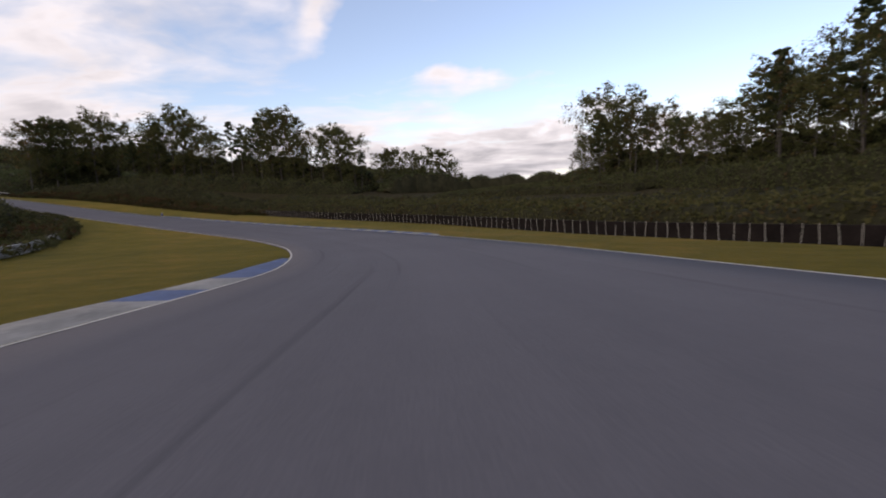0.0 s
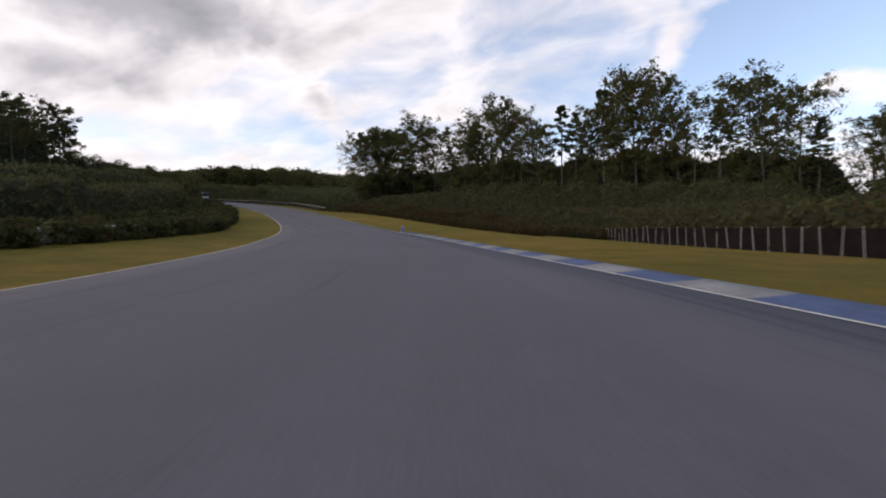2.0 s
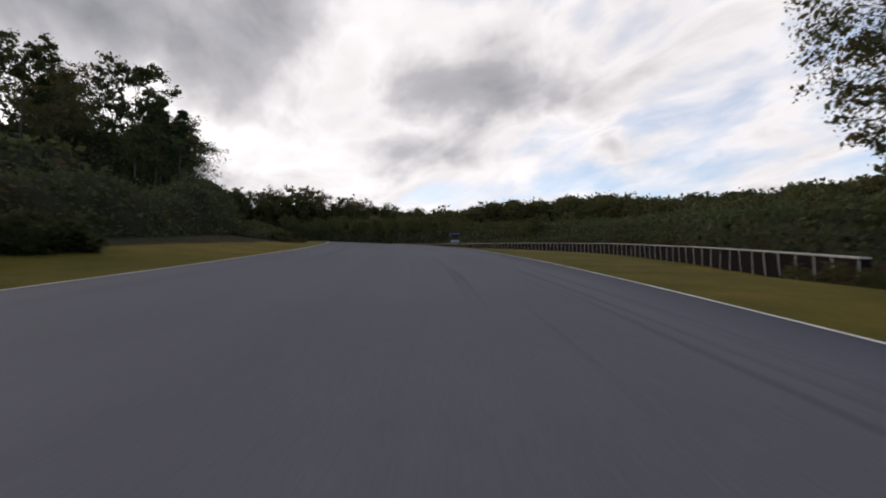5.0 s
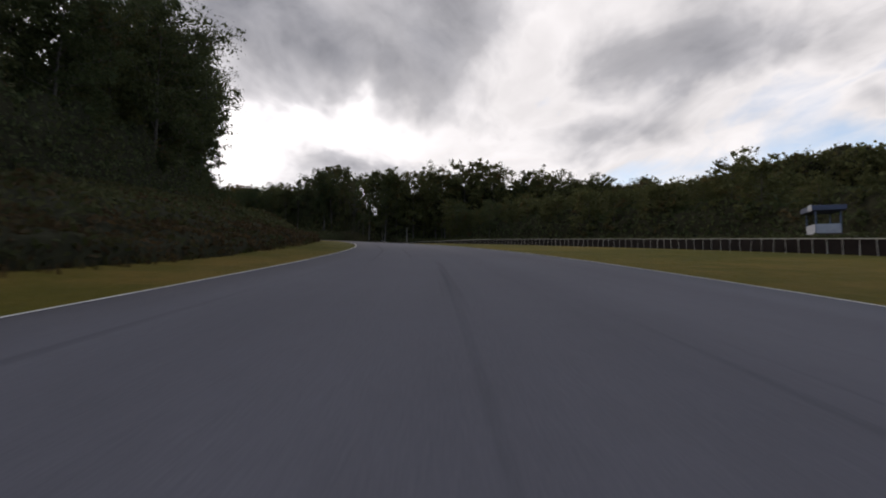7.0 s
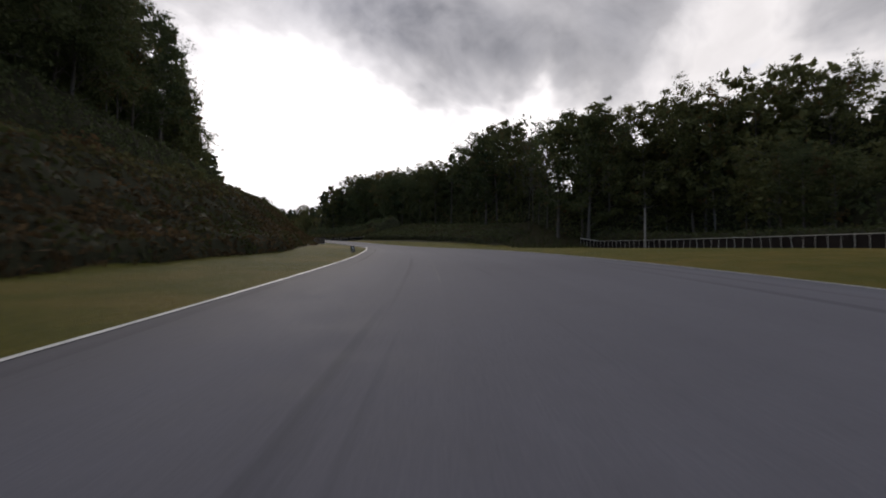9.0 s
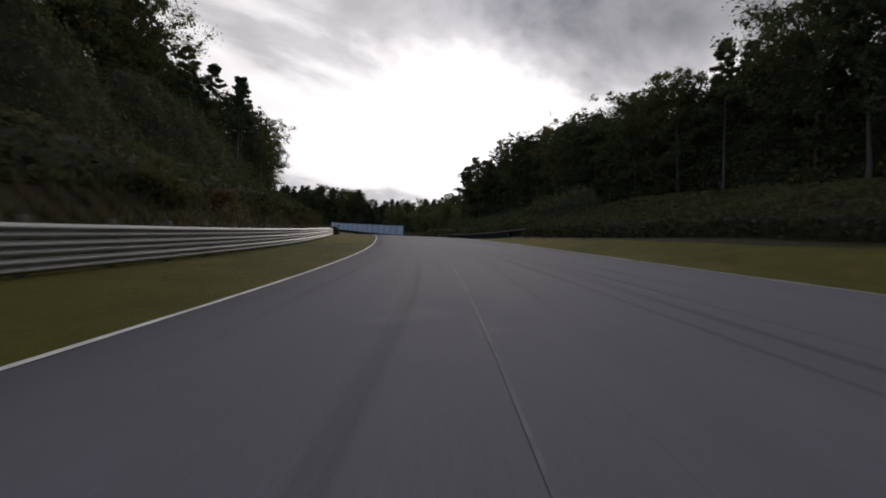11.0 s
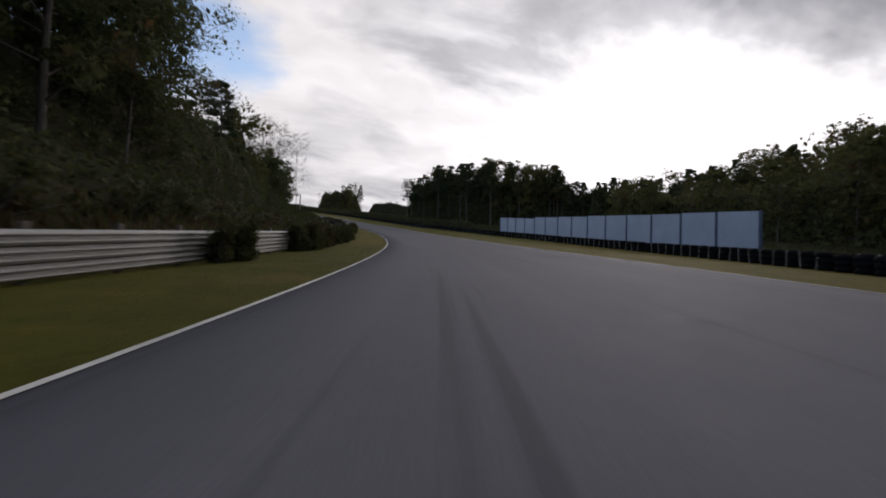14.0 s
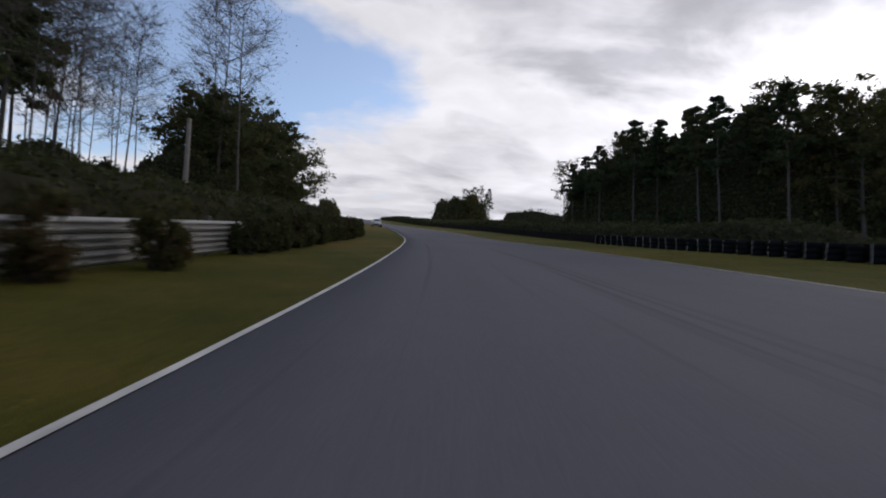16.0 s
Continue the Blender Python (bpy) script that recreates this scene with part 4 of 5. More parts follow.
# right of the crest, round to the second straight
top_wood((-118, 205, 30, -180, 198, 27, -197, 196, 28, -213, 193.6, 34.5, -225, 191, 37, -237, 189, 38.5, -250, 186.5, 40, -257, 182, 40.5, -262, 178, 41.5, -269, 171, 43, -277, 162, 38.5, -285, 155, 39, -292, 142, 41), 4.3, MIXED, 1, 10, 1, 0.84, low=0.88, blade=0.75, thick=3.2)
top_wood((-291, 144, 41, -300, 127, 45, -307.6, 108, 49, -306.5, 97, 51, -305.5, 88, 48, -304, 78, 47, -303, 71, 48, -307.5, 66, 48), 3.2, LOFTY + MIXED, 1, 8, 1, 0.70, low=0.86, blade=0.36)
for x, y, top, kind in ((-309.5, 64, 46, "bare"), (-312, 61.5, 47, "ash"), (-314.5, 59, 48, "bare"), (-317, 57, 47, "ash"), (-311, 58, 45, "bare")):
    plant(kind, x, y, top - land_z(x, y), 0.8)
understory("low dark growth under the thin trees", (-308, 66, -318, 56), (6.0, 6.0), 4, 1, 0.3, 2.6, "leaf", 36, 0.5)
top_wood((-319, 54.5, 51, -324, 48, 55.5, -330, 36, 53.5), 3.0, LOFTY, 1, 8, 1, 0.55, low=0.86, blade=0.42, spread=1.2)
top_wood((-330, 36, 53, -336, 25, 53.5, -342, 13, 51, -351, -3, 56.5, -360, -20, 58, -364, -49, 56.5), 3.6, (("near_oak", 6), ("pine", 3), ("ash", 1)), 2, 6, 1, 0.62, blade=0.32, thick=3.2)
top_wood((-410, -70, 56, -416.5, -135, 57, -415.5, -147, 58, -414, -161, 60, -409, -163, 60, -400, -162, 64.5, -388, -160, 63, -376, -158, 62.5, -372, -170, 63, -369, -184, 64, -365, -205, 62), 3.2, (("pine", 6), ("ash", 2), ("near_oak", 2)), 2, 5, 1, 0.62, low=0.84, blade=0.34, thick=3.2)
top_wood((-370, -56, 44, -386, -90, 46, -392, -130, 50), 5.5, MIXED, 1, 8, 1, 0.6)
# growth between the barriers and the woods on the right
for line, tall, seed in (("-20 26 8 25 30 21.5 60 20.5 75 19.5 95 21", (2.0, 2.2, 2.2, 2.4), 11), ("165 16 190 25 210 28 245 31 290 32 345 38", (1.6, 1.8, 1.2, 0.7, 1.2, 2.0), 12),
                         ("398 17.5 443 19.6 458 19.4", (1.8, 2.2, 1.8), 13), ("538 21.5 550 20 600 19 700 19", (1.6, 1.4, 1.2), 14)):
    understory("dark brambles and weeds behind the barrier", along_track(line), tall, {11: 12, 12: 4}.get(seed, 5), 1, 0.22, 2.6, "shrub", seed, 0.5)
understory("dark brush on the slope below the wood", (40, 8, 35, 42, 31, 72, 21, 100), (1.8, 2.0, 2.0, 1.8), 5, 1, 0.18, 2.6, "leaf", 15, 0.9)
understory("dark brush on the slope below the wood", (-22, 118, -50, 126, -80, 133, -98, 136), (2.0, 2.4, 2.6, 2.4), 7, 1, 0.2, 2.6, "leaf", 16, 0.9)
# a far clump beyond the second straight
top_wood((-344, -266, 66, -352, -274, 68, -362, -286, 72), 4.0, PINEY, 1, 8, -1, 0.6)
understory("far dark hedge beyond the straight", (-366, -280, -400, -262), 5.0, 5, 1, 0.6, 2.6, "leaf", 17)
# scrub inside the first bend
understory("dark scrub behind the first barrier", along_track("30 -24 60 -23 90 -18 130 -16 168 -14"), (2.4, 3.0, 3.2, 3.0), 5, -1, 0.22, 2.2, "shrub", 21)
understory("dark scrub on the rise inside the bend", (-128, 92, -104, 66, -72, 34, -48, 6), (4.0, 4.0, 3.6, 3.4), 7, 1, 0.42, 2.4, "leaf", 22)
understory("brown rough grass along the foot of the bank", along_track("196 -7.0 230 -6.6 262 -6.2 300 -6.0 345 -6.4"), (0.5, 0.6, 0.6, 0.6, 0.5), 4.5, -1, 0.13, 2.2, "dry", 34, 0.7)
understory("olive rough grass up the steep bank", along_track("210 -9.5 262 -9.6 300 -9.6 345 -9.6 395 -10.2 460 -9"), (0.6, 0.6, 0.6, 0.6, 0.6), 9.5, -1, 0.15, 2.2, "bank_grass", 35, 0.7)
understory("low brush along the foot of the bank", along_track("186 -7.6 215 -7.6 260 -7.6 338 -7.6"), (0.7, 0.7, 0.7, 0.7), 8, -1, 0.16, 1.8, "shrub", 23)
understory("low brush behind the steel barrier", along_track("340 -8.2 398 -8.8 440 -8 500 -7.2 560 -7.4"), (0.6, 0.7, 0.6, 1.2, 1.8), 5, -1, 0.16, 1.8, "shrub", 24)
understory("dark growth under the trees behind the tyre wall", along_track("396 20 420 22.5 443 27 464 30"), (4.0, 4.5, 4.5, 4.5), 6, 1, 0.26, 2.6, "leaf", 25)
understory("rough green scrub on the mound", along_track("349 21 358 15.5 372 13.5 390 13.5 402 17"), (0.8, 1.0, 1.1, 1.0), 16, 1, 0.2, 2.6, "shrub", 26)
understory("rough dark scrub on the hillside behind the barrier", along_track("172 22 200 34 225 41 258 43 285 41 315 41"), (2.6, 3.4, 4.2, 5.0, 6.0, 6.0), 44, 1, 0.42, 2.6, "leaf", 27, 0.6)
wood(along_track("222 44 256 46"), 3.4, (5.0, 7.0), (("young", 3), ("oak", 3), ("near_oak", 2)), 2, 9, 1, 2.0)
wood(along_track("258 46 290 44 330 44"), 4.0, (8.5, 11.5), (("young", 3), ("oak", 3), ("near_oak", 2)), 2, 9, 1, 2.0)
understory("rough dark weeds on the land behind the barrier", (-3, 95, 8, 88, 18, 80, 27, 66), (0.9, 1.0, 1.2, 1.4), 34, -1, 0.24, 2.6, "shrub", 37, 0.8)
understory("low dark growth where the land falls away", (40, 112, 34, 126, 24, 132, 9, 138), (2.6, 2.8, 3.0, 3.4), 8, -1, 0.26, 2.6, "leaf", 10, 0.8)
understory("low dark wood inside the bend", (-92, 52, -130, 30, -190, 34, -250, 20), (4.0, 5.0, 6.0, 6.0), 70, -1, 0.9, 2.2, "leaf", 28)
understory("low dark wood inside the bend", (-262, 14, -290, -40, -300, -110), (6.0, 7.0, 6.0), 60, -1, 0.9, 2.2, "leaf", 29)
understory("dark green growth on the bank before the wood", along_track("96 22 105 21.5 120 21.5 135 20 150 18 164 17"), (1.5, 1.8, 2.2, 2.2, 2.0, 1.6), 7, 1, 0.15, 2.4, "shrub", 30, 0.9)
understory("dark green growth between the barrier and the wood", along_track("66 25 84 23.5 104 24"), (2.2, 2.6, 2.6), 10, 1, 0.2, 2.4, "shrub", 31, 0.6)
understory("deep dark wood on the far crest", (-118, 216, -180, 209, -225, 203, -262, 190, -296, 160), (9, 9, 9, 12, 12), 14, 1, 0.85, 3.2, "leaf", 32)
understory("deep dark wood behind the second bend", (-296, 152, -316, 114, -319, 84, -320, 75), (12, 14, 14, 12), 10, 1, 0.6, 3.0, "leaf", 33)


# ---- shrubs and rough growth along the track ----
HEDGE = table("20 -20 57 -19 75 -16.5 100 -12.6 120 -12.2 145 -12.2 165 -10.6")
shrubs(24, 166, 1.5, lambda s: float(np.interp(s, *HEDGE)) - plant_rng.uniform(0.3, 0.9), (1.0, 1.7), (("shrub", 5), ("bush", 1)))
shrubs(24, 166, 3.0, lambda s: float(np.interp(s, *HEDGE)) - plant_rng.uniform(2.0, 4.5), (1.3, 2.4))
for l, tall in ((-8.2, (0.5, 0.9)), (-12.5, (0.8, 1.5))):
    shrubs(186, 338, 2.4, l, tall, (("shrub", 3), ("bush", 2)), 0.7)
for l, tall in ((0.0, (0.7, 1.1)), (2.2, (1.0, 1.6)), (4.2, (1.2, 2.0))):
    shrubs(94, 162, 1.7, lambda s, l=l: l + float(np.interp(s, (94, 105, 120, 135, 150, 162), (15, 15, 15, 13.5, 11.5, 11))) + plant_rng.uniform(-0.8, 0.8), tall, (("bush", 4), ("shrub", 2)))
for l, tall in ((-9.5, (0.8, 1.6)),):
    shrubs(338, 545, 5.0, l, tall, (("shrub", 3), ("bush", 1)), 0.8)
# bushes before the first barrier, with gaps where its beams show
s = 69.5
while s < 164:
    if not (79.6 < s < 81.6 or 105.2 < s < 110.1 or 135.3 < s < 138.0 or 144.0 < s < 145.4):
        x, y, z, h = place(s, float(np.interp(s, *HEDGE)) + plant_rng.uniform(0.55, 0.85))
        plant("hedge", x, y, plant_rng.uniform(1.15, 1.45), 1.15, z)
    s += 1.15
# bushes before the second barrier
RAIL = table("338 -5.6 370 -6.3 398 -6.8 440 -6.0 468 -5.3 500 -5.2 525 -5.2 560 -5.6")
for s0, s1 in ((402.9, 403.1), (421.0, 426.8), (434.3, 438.5), (441.1, 446.7), (454.9, 456.7), (461.5, 468.0), (470.7, 471.2), (473.3, 477.0), (480.1, 480.9), (496.0, 499.0),
               (501.1, 502.3), (507.7, 507.8), (519.1, 519.3), (520.7, 520.9), (525.0, 552)):
    s = s0
    while s <= s1:
        x, y, z, h = place(s, float(np.interp(s, *RAIL)) + plant_rng.uniform(0.3, 0.6))
        plant("hedge", x, y, plant_rng.uniform(1.15, 1.5), 0.72, z)
        s += 0.6
set_out()


def undergrowth(label, s0, s1, l0, l1, count, tall, mat, seed):
    """Rough grass and weeds on a bank: upright blades too many to count."""
    rng = np.random.default_rng(seed)
    s = rng.uniform(s0, s1, count)
    l = rng.uniform(0, 1, count) ** 1.3 * (l1 - l0) + l0
    i = (s - LS[0]).astype(int)
    x, y = LP[i, 0] + LT[i, 1] * l, LP[i, 1] - LT[i, 0] * l
    p = np.stack([x, y, land(x, y) - 0.03], 1)
    a = rng.uniform(0, 6.28, count)
    side = np.stack([np.cos(a), np.sin(a), 0 * a], 1)
    h = tall * rng.uniform(0.4, 1.2, count)[:, None]
    tip = p + np.c_[rng.normal(0, 0.25, (count, 2)), np.ones(count)] * h
    w = h * 0.075
    v = np.stack([p - side * w, p + side * w, tip + side * w * 0.5, tip - side * w * 0.3], 1).reshape(-1, 3)
    me = fast_mesh("undergrowth", v, np.arange(count * 4).reshape(-1, 4), mat)
    tagged(new("undergrowth", me), label, "undergrowth", kind="stuff")


undergrowth("brown and green rough grass on the left bank", 186, 340, -6.6, -16, 26000, 0.24, M["dry"], 1)
undergrowth("green weeds on the left bank", 186, 340, -7.0, -20, 24000, 0.26, M["shrub"], 2)
undergrowth("brown rough grass on the steep bank", 268, 346, -7.2, -17, 26000, 0.32, M["dry"], 6)
undergrowth("olive rough grass on the steep bank", 346, 470, -8, -17, 30000, 0.32, M["dry"], 7)
undergrowth("rusty brown rough grass below the wood", 92, 165, 12, 27, 22000, 0.6, M["dry"], 3)
undergrowth("green weeds behind the steel barrier", 338, 560, -7.6, -18, 22000, 0.55, M["shrub"], 4)
undergrowth("tall weeds behind the tyre wall", 340, 560, 24, 40, 18000, 0.7, M["shrub"], 5)


# ---- distant woods round the place ----
def distant_woods():
    a = np.linspace(0, 2 * math.pi, 140)
    r = 450 + 40 * np.sin(a * 5)
    ring = np.stack([-180 + r * np.cos(a), -50 + r * np.sin(a)], 1)
    lump = 11 + 2.5 * np.sin(a * 37) + 2 * np.sin(a * 23 + 1) + 1.5 * np.sin(a * 13 + 2)
    lump *= 1 - 0.35 * np.exp(-((a - 0.95) / 0.35) ** 2)      # lower in the north-east
    understory("dark wooded ridge in the distance", ring.ravel(), list(lump), 34, 1, 2.4, 2.6, "leaf", 40, 0.5)


distant_woods()


# ---- kerbs ----
def kerb(cuts, edge, side, width=0.6):
    """Painted concrete blocks in turn white and blue between the cuts, sloping up from the track's edge."""
    root = new("kerb")
    for k, (s, e) in enumerate(zip(cuts[:-1], cuts[1:])):
        ss = np.linspace(s, e - 0.012, 5)
        base = edge(ss) + side * 0.005
        w = width * np.minimum(1.0, np.minimum((ss - cuts[0]) / 4 + 0.3, (cuts[-1] - ss) / 6 + 0.25))
        cols = [base, base + side * w * 0.5, base + side * w, base + side * (w + 0.04)]
        lift = [0.066, 0.085, 0.11, -0.05]
        if side < 0:
            cols, lift = cols[::-1], lift[::-1]
        part("kerb_block", strip("kerb_block", ss, cols, M["kerb_blue" if k % 2 else "kerb_white"], lift), None, root)
    tagged(root, "worn blue and white painted concrete kerb beside the track", "kerb", kind="structure")


kerb([2.4, 7.3, 8.8, 11.3, 19.5], left_edge, -1, 0.95)
kerb([28.73 + 1.558 * k for k in range(42)] + [98.0], right_edge, 1)


# ---- barriers ----
def polyline(pts, step):
    p = np.array(pts, float).reshape(-1, 2)
    # round the corners of the line first
    for _ in range(3):
        q = [p[0]]
        for a, b in zip(p[:-1], p[1:]):
            q += [a * 0.75 + b * 0.25, a * 0.25 + b * 0.75]
        p = np.array(q + [p[-1]])
    s = np.r_[0, np.cumsum(np.linalg.norm(np.diff(p, axis=0), axis=1))]
    g = np.arange(0, s[-1], step)
    out = np.stack([np.interp(g, s, p[:, 0]), np.interp(g, s, p[:, 1])], 1)
    return out, land(out[:, 0], out[:, 1])


def ribbon_wall(name, xy, z, lo, hi, thick, mat, parent, label=""):
    """A continuous upright band with thickness, following the line and the land."""
    t = np.gradient(xy, axis=0)
    t /= np.linalg.norm(t, axis=1)[:, None]
    nrm = np.stack([-t[:, 1], t[:, 0]], 1)
    v, f = [], []
    for (x, y), (nx, ny), zz in zip(xy, nrm, z):
        for o, h in ((-1, lo), (1, lo), (1, hi), (-1, hi)):
            v.append((x + nx * o * thick / 2, y + ny * o * thick / 2, zz + h))
    n = len(xy)
    for i in range(n - 1):
        for k in range(4):
            a, b = i * 4 + k, i * 4 + (k + 1) % 4
            f.append((a, b, b + 4, a + 4))
    f += [(0, 1, 2, 3), ((n - 1) * 4 + 3, (n - 1) * 4 + 2, (n - 1) * 4 + 1, (n - 1) * 4)]
    return part(name, mesh_of(name, v, f, [mat]), None, parent, label)


def post_mesh(h, r, seed=0):
    bm = bmesh.new()
    add_tube(bm, (0, 0, -0.2), (0, 0, h), r, r * 0.85, 7)
    me = bpy.data.meshes.new("post")
    bm.to_mesh(me)
    bm.free()
    return me


def tyre_stack_mesh(h, r, n):
    """Tyres piled up: a bulging ring for each, open at the top."""
    prof = []
    for k in range(n):
        z0, dz = h * k / n, h / n
        prof += [(r * 0.80, z0), (r, z0 + dz * 0.25), (r, z0 + dz * 0.75), (r * 0.80, z0 + dz * 0.98)]
    prof += [(r * 0.5, h), (r * 0.45, h * 0.8)]
    v, f, m = [], [], 9
    for rr, z in prof:
        for k in range(m):
            a = 2 * math.pi * k / m
            v.append((rr * math.cos(a), rr * math.sin(a), z))
    for i in range(len(prof) - 1):
        for k in range(m):
            a, b = i * m + k, i * m + (k + 1) % m
            f.append((a, b, b + m, a + m))
    return mesh_of("tyre_stack", v, f, [M["tyre"]], smooth=True)


def by_track(text):
    """Plan points from pairs of metres along and across the track."""
    return np.ravel([place(s, l)[:2] for s, l in zip(*table(text))])


def belt_fence(pts, h, spacing, label, lean=0.05, post_r=0.017, top=False):
    """A tyre wall faced with dark rubber belting, held by pale posts."""
    xy, z = polyline(pts, spacing)
    root = new("tyre_barrier")
    rng = random.Random(len(xy))
    ribbon_wall("belt", xy, z, 0.02, h, 0.30, M["belt"], root)
    cap = ribbon_wall("top_edge", xy, z, h, h + 0.05, 0.34, M["post_pale"], root, "pale worn top edge") if top else None
    me = post_mesh(h + 0.08, post_r)
    me.materials.append(M["post_pale"])
    t = np.gradient(xy, axis=0)
    t /= np.linalg.norm(t, axis=1)[:, None]
    for (x, y), zz, (tx, ty) in zip(xy, z, t):
        for o in (0.19,):
            p = part("post", me, None, root)
            p.matrix_basis = Matrix.Translation((x - ty * o, y + tx * o, zz)) @ Euler((rng.gauss(0, lean), rng.gauss(0, lean), 0)).to_matrix().to_4x4()
    tagged(root, label, "tyre barrier", "barriers of the track")
    return root


belt_fence(by_track("8 23 17 22 30 19.3 45 18.6 60 18 72 16.7 88 18 97 21.5 105 27"), 1.1, 0.88, "dark rubber tyre barrier held by pale leaning wooden posts")
belt_fence(by_track("163 13.3 175 17 190 22 205 25 225 26.5 245 28 265 29 290 29 315 32.5 345 36"), 1.0, 1.1,
           "low dark tyre barrier with pale posts and a pale top rail", 0.03, 0.022, True)


def tyre_wall():
    """Stacks of old tyres side by side along the second straight, backed by rubber belting."""
    root = new("tyre_wall")
    line = table("394 15.4 420 16 443 17.6 458 17.2 470 19.5 480 20.3 505 21.3 532 18.8 545 17.6 600 17")
    xy, z = polyline(np.ravel([place(s, np.interp(s, *line))[:2] for s in range(394, 664, 6)]), 1.0)
    ribbon_wall("belt", xy, z, 0.02, 0.80, 0.12, M["belt"], root)
    me = [tyre_stack_mesh(0.86, 0.34, 3), tyre_stack_mesh(0.78, 0.33, 3)]
    strap = post_mesh(0.84, 0.014)
    strap.materials.append(M["post_pale"])
    rng = random.Random(3)
    s, k = 400.0, 0
    while s < 556:
        l = float(np.interp(s, *line)) - 0.3
        x, y, z, h = place(s, l)
        o = part("tyre_stack", me[k % 2], None, root)
        o.matrix_basis = Matrix.Translation((x, y, z - 0.02)) @ Euler((rng.gauss(0, 0.03), rng.gauss(0, 0.03), rng.uniform(0, 6))).to_matrix().to_4x4()
        if k % 2 == 0:
            x2, y2, z2, _ = place(s, l - 0.38)
            p = part("post", strap, None, root)
            p.matrix_basis = Matrix.Translation((x2, y2, z2)) @ Euler((rng.gauss(0, 0.07), rng.gauss(0, 0.07), 0)).to_matrix().to_4x4()
        s, k = s + 0.53, k + 1
    xy, z = polyline(np.ravel([place(s, np.interp(s, *line) - 0.66)[:2] for s in range(394, 437, 6)]), 1.0)
    ribbon_wall("top_rail", xy, z, 0.84, 0.885, 0.05, M["post_pale"], root, "thin pale top rail")
    tagged(root, "wall of black tyre stacks with pale straps on grass", "tyre wall", "barriers of the track")


tyre_wall()


def w_beam(length):
    """A galvanised W-profile rail, length metres along x, facing -y."""
    prof = ((0.00, -0.155), (-0.03, -0.13), (-0.075, -0.09), (-0.075, -0.06), (-0.01, -0.015), (-0.01, 0.015),
            (-0.075, 0.06), (-0.075, 0.09), (-0.03, 0.13), (0.00, 0.155))
    v, f, n = [], [], len(prof)
    for x in (0.0, length):
        for th in (0.0, 0.008):
            v += [(x, y + th, z) for y, z in prof]
    for k in range(n - 1):
        f.append((k, k + 1, 2 * n + k + 1, 2 * n + k))
        f.append((n + k + 1, n + k, 3 * n + k, 3 * n + k + 1))
    f += [(0, 2 * n, 3 * n, n), (n - 1, 2 * n - 1, 4 * n - 1, 3 * n - 1)]
    return f, v


def guardrail(s0, s1, across, label, rows=3, span=4.0):
    root = new("guardrail")
    f, v = w_beam(1.0)
    me = mesh_of("beam", v, f, [M["steel"]])
    bm = bmesh.new()
    add_box(bm, (0.12, 0.10, 1.15), Matrix.Translation((0, 0.08, 0.32)), 0.01)
    pm = bpy.data.meshes.new("post")
    bm.to_mesh(pm)
    bm.free()
    pm.materials.append(M["post_dark"])
    s = s0
    while s < s1:
        a, b = place(s, across(s)), place(s + span, across(s + span))
        d = Vector(b[:3]) - Vector(a[:3])
        turn = d.to_track_quat("X", "Z").to_matrix().to_4x4()
        for r in range(rows):
            o = part("beam", me, None, root)
            o.matrix_basis = Matrix.Translation((a[0], a[1], a[2] + 0.17 + 0.25 * r)) @ turn @ Matrix.Diagonal(((d.length + 0.02), 1, 0.74, 1))
        for u in (0.0, 0.5):
            p = part("post", pm, None, root)
            c = Vector(a[:3]).lerp(Vector(b[:3]), u)
            p.matrix_basis = Matrix.Translation(c) @ Euler((0, 0, math.atan2(d.y, d.x))).to_matrix().to_4x4()
        s += span
    tagged(root, label, "guardrail", "barriers of the track")
    return root


guardrail(22, 158, lambda s: float(np.interp(s, *HEDGE)) + 0.1,
          "weathered grey steel guardrail half hidden by shrubs")
guardrail(338, 562, lambda s: float(np.interp(s, *RAIL)),
          "three-beam galvanised steel guardrail overgrown with shrubs")


def panel_fence():
    """Pale blue sheet panels between dark steel posts, stepped with the ground."""
    root = new("panel_fence")
    a, b = Vector((-354.0, -61.4, 0)), Vector((-360.5, -116.2, 0))
    tall = [3.45] * 2 + [3.4] * 4 + [3.32] * 2 + [3.25] * 2 + [3.05] * 5
    n = 14
    d = (b - a) / n
    ang = math.atan2(d.y, d.x)
    side = Vector((-d.y, d.x, 0)).normalized() * 0.025
    inset = d.normalized() * 0.11

    def levels(i):
        c = a + d * i
        g = land_z(c.x, c.y)
        return c, g, g + tall[i]
    for i in range(n + 1):
        c, g, top = levels(i)
        if i < n:
            e, g2, top2 = levels(i + 1)
            top2 = g2 + tall[i]       # the sheets step down in groups
            v = []
            for q, lo, hi in ((c + inset, g, top), (e - inset, g2, top2)):
                for o in (-1, 1):
                    v += [(q.x + side.x * o, q.y + side.y * o, lo + 0.12), (q.x + side.x * o, q.y + side.y * o, hi)]
            part("panel", mesh_of("panel", v, [(0, 1, 5, 4), (2, 6, 7, 3), (0, 4, 6, 2), (1, 3, 7, 5), (0, 2, 3, 1), (4, 5, 7, 6)], [M["panel"]]), None, root)
        bm = bmesh.new()
        add_box(bm, (0.20, 0.16, top - g + 0.16), Matrix.Translation((c.x, c.y, (g + top) / 2 - 0.06)) @ Euler((0, 0, ang)).to_matrix().to_4x4(), 0.01)
        part("post", bm, M["panel_frame"], root)
    tagged(root, "long pale blue sheet-panel fence with dark steel posts", "fence", "barriers of the track")


panel_fence()


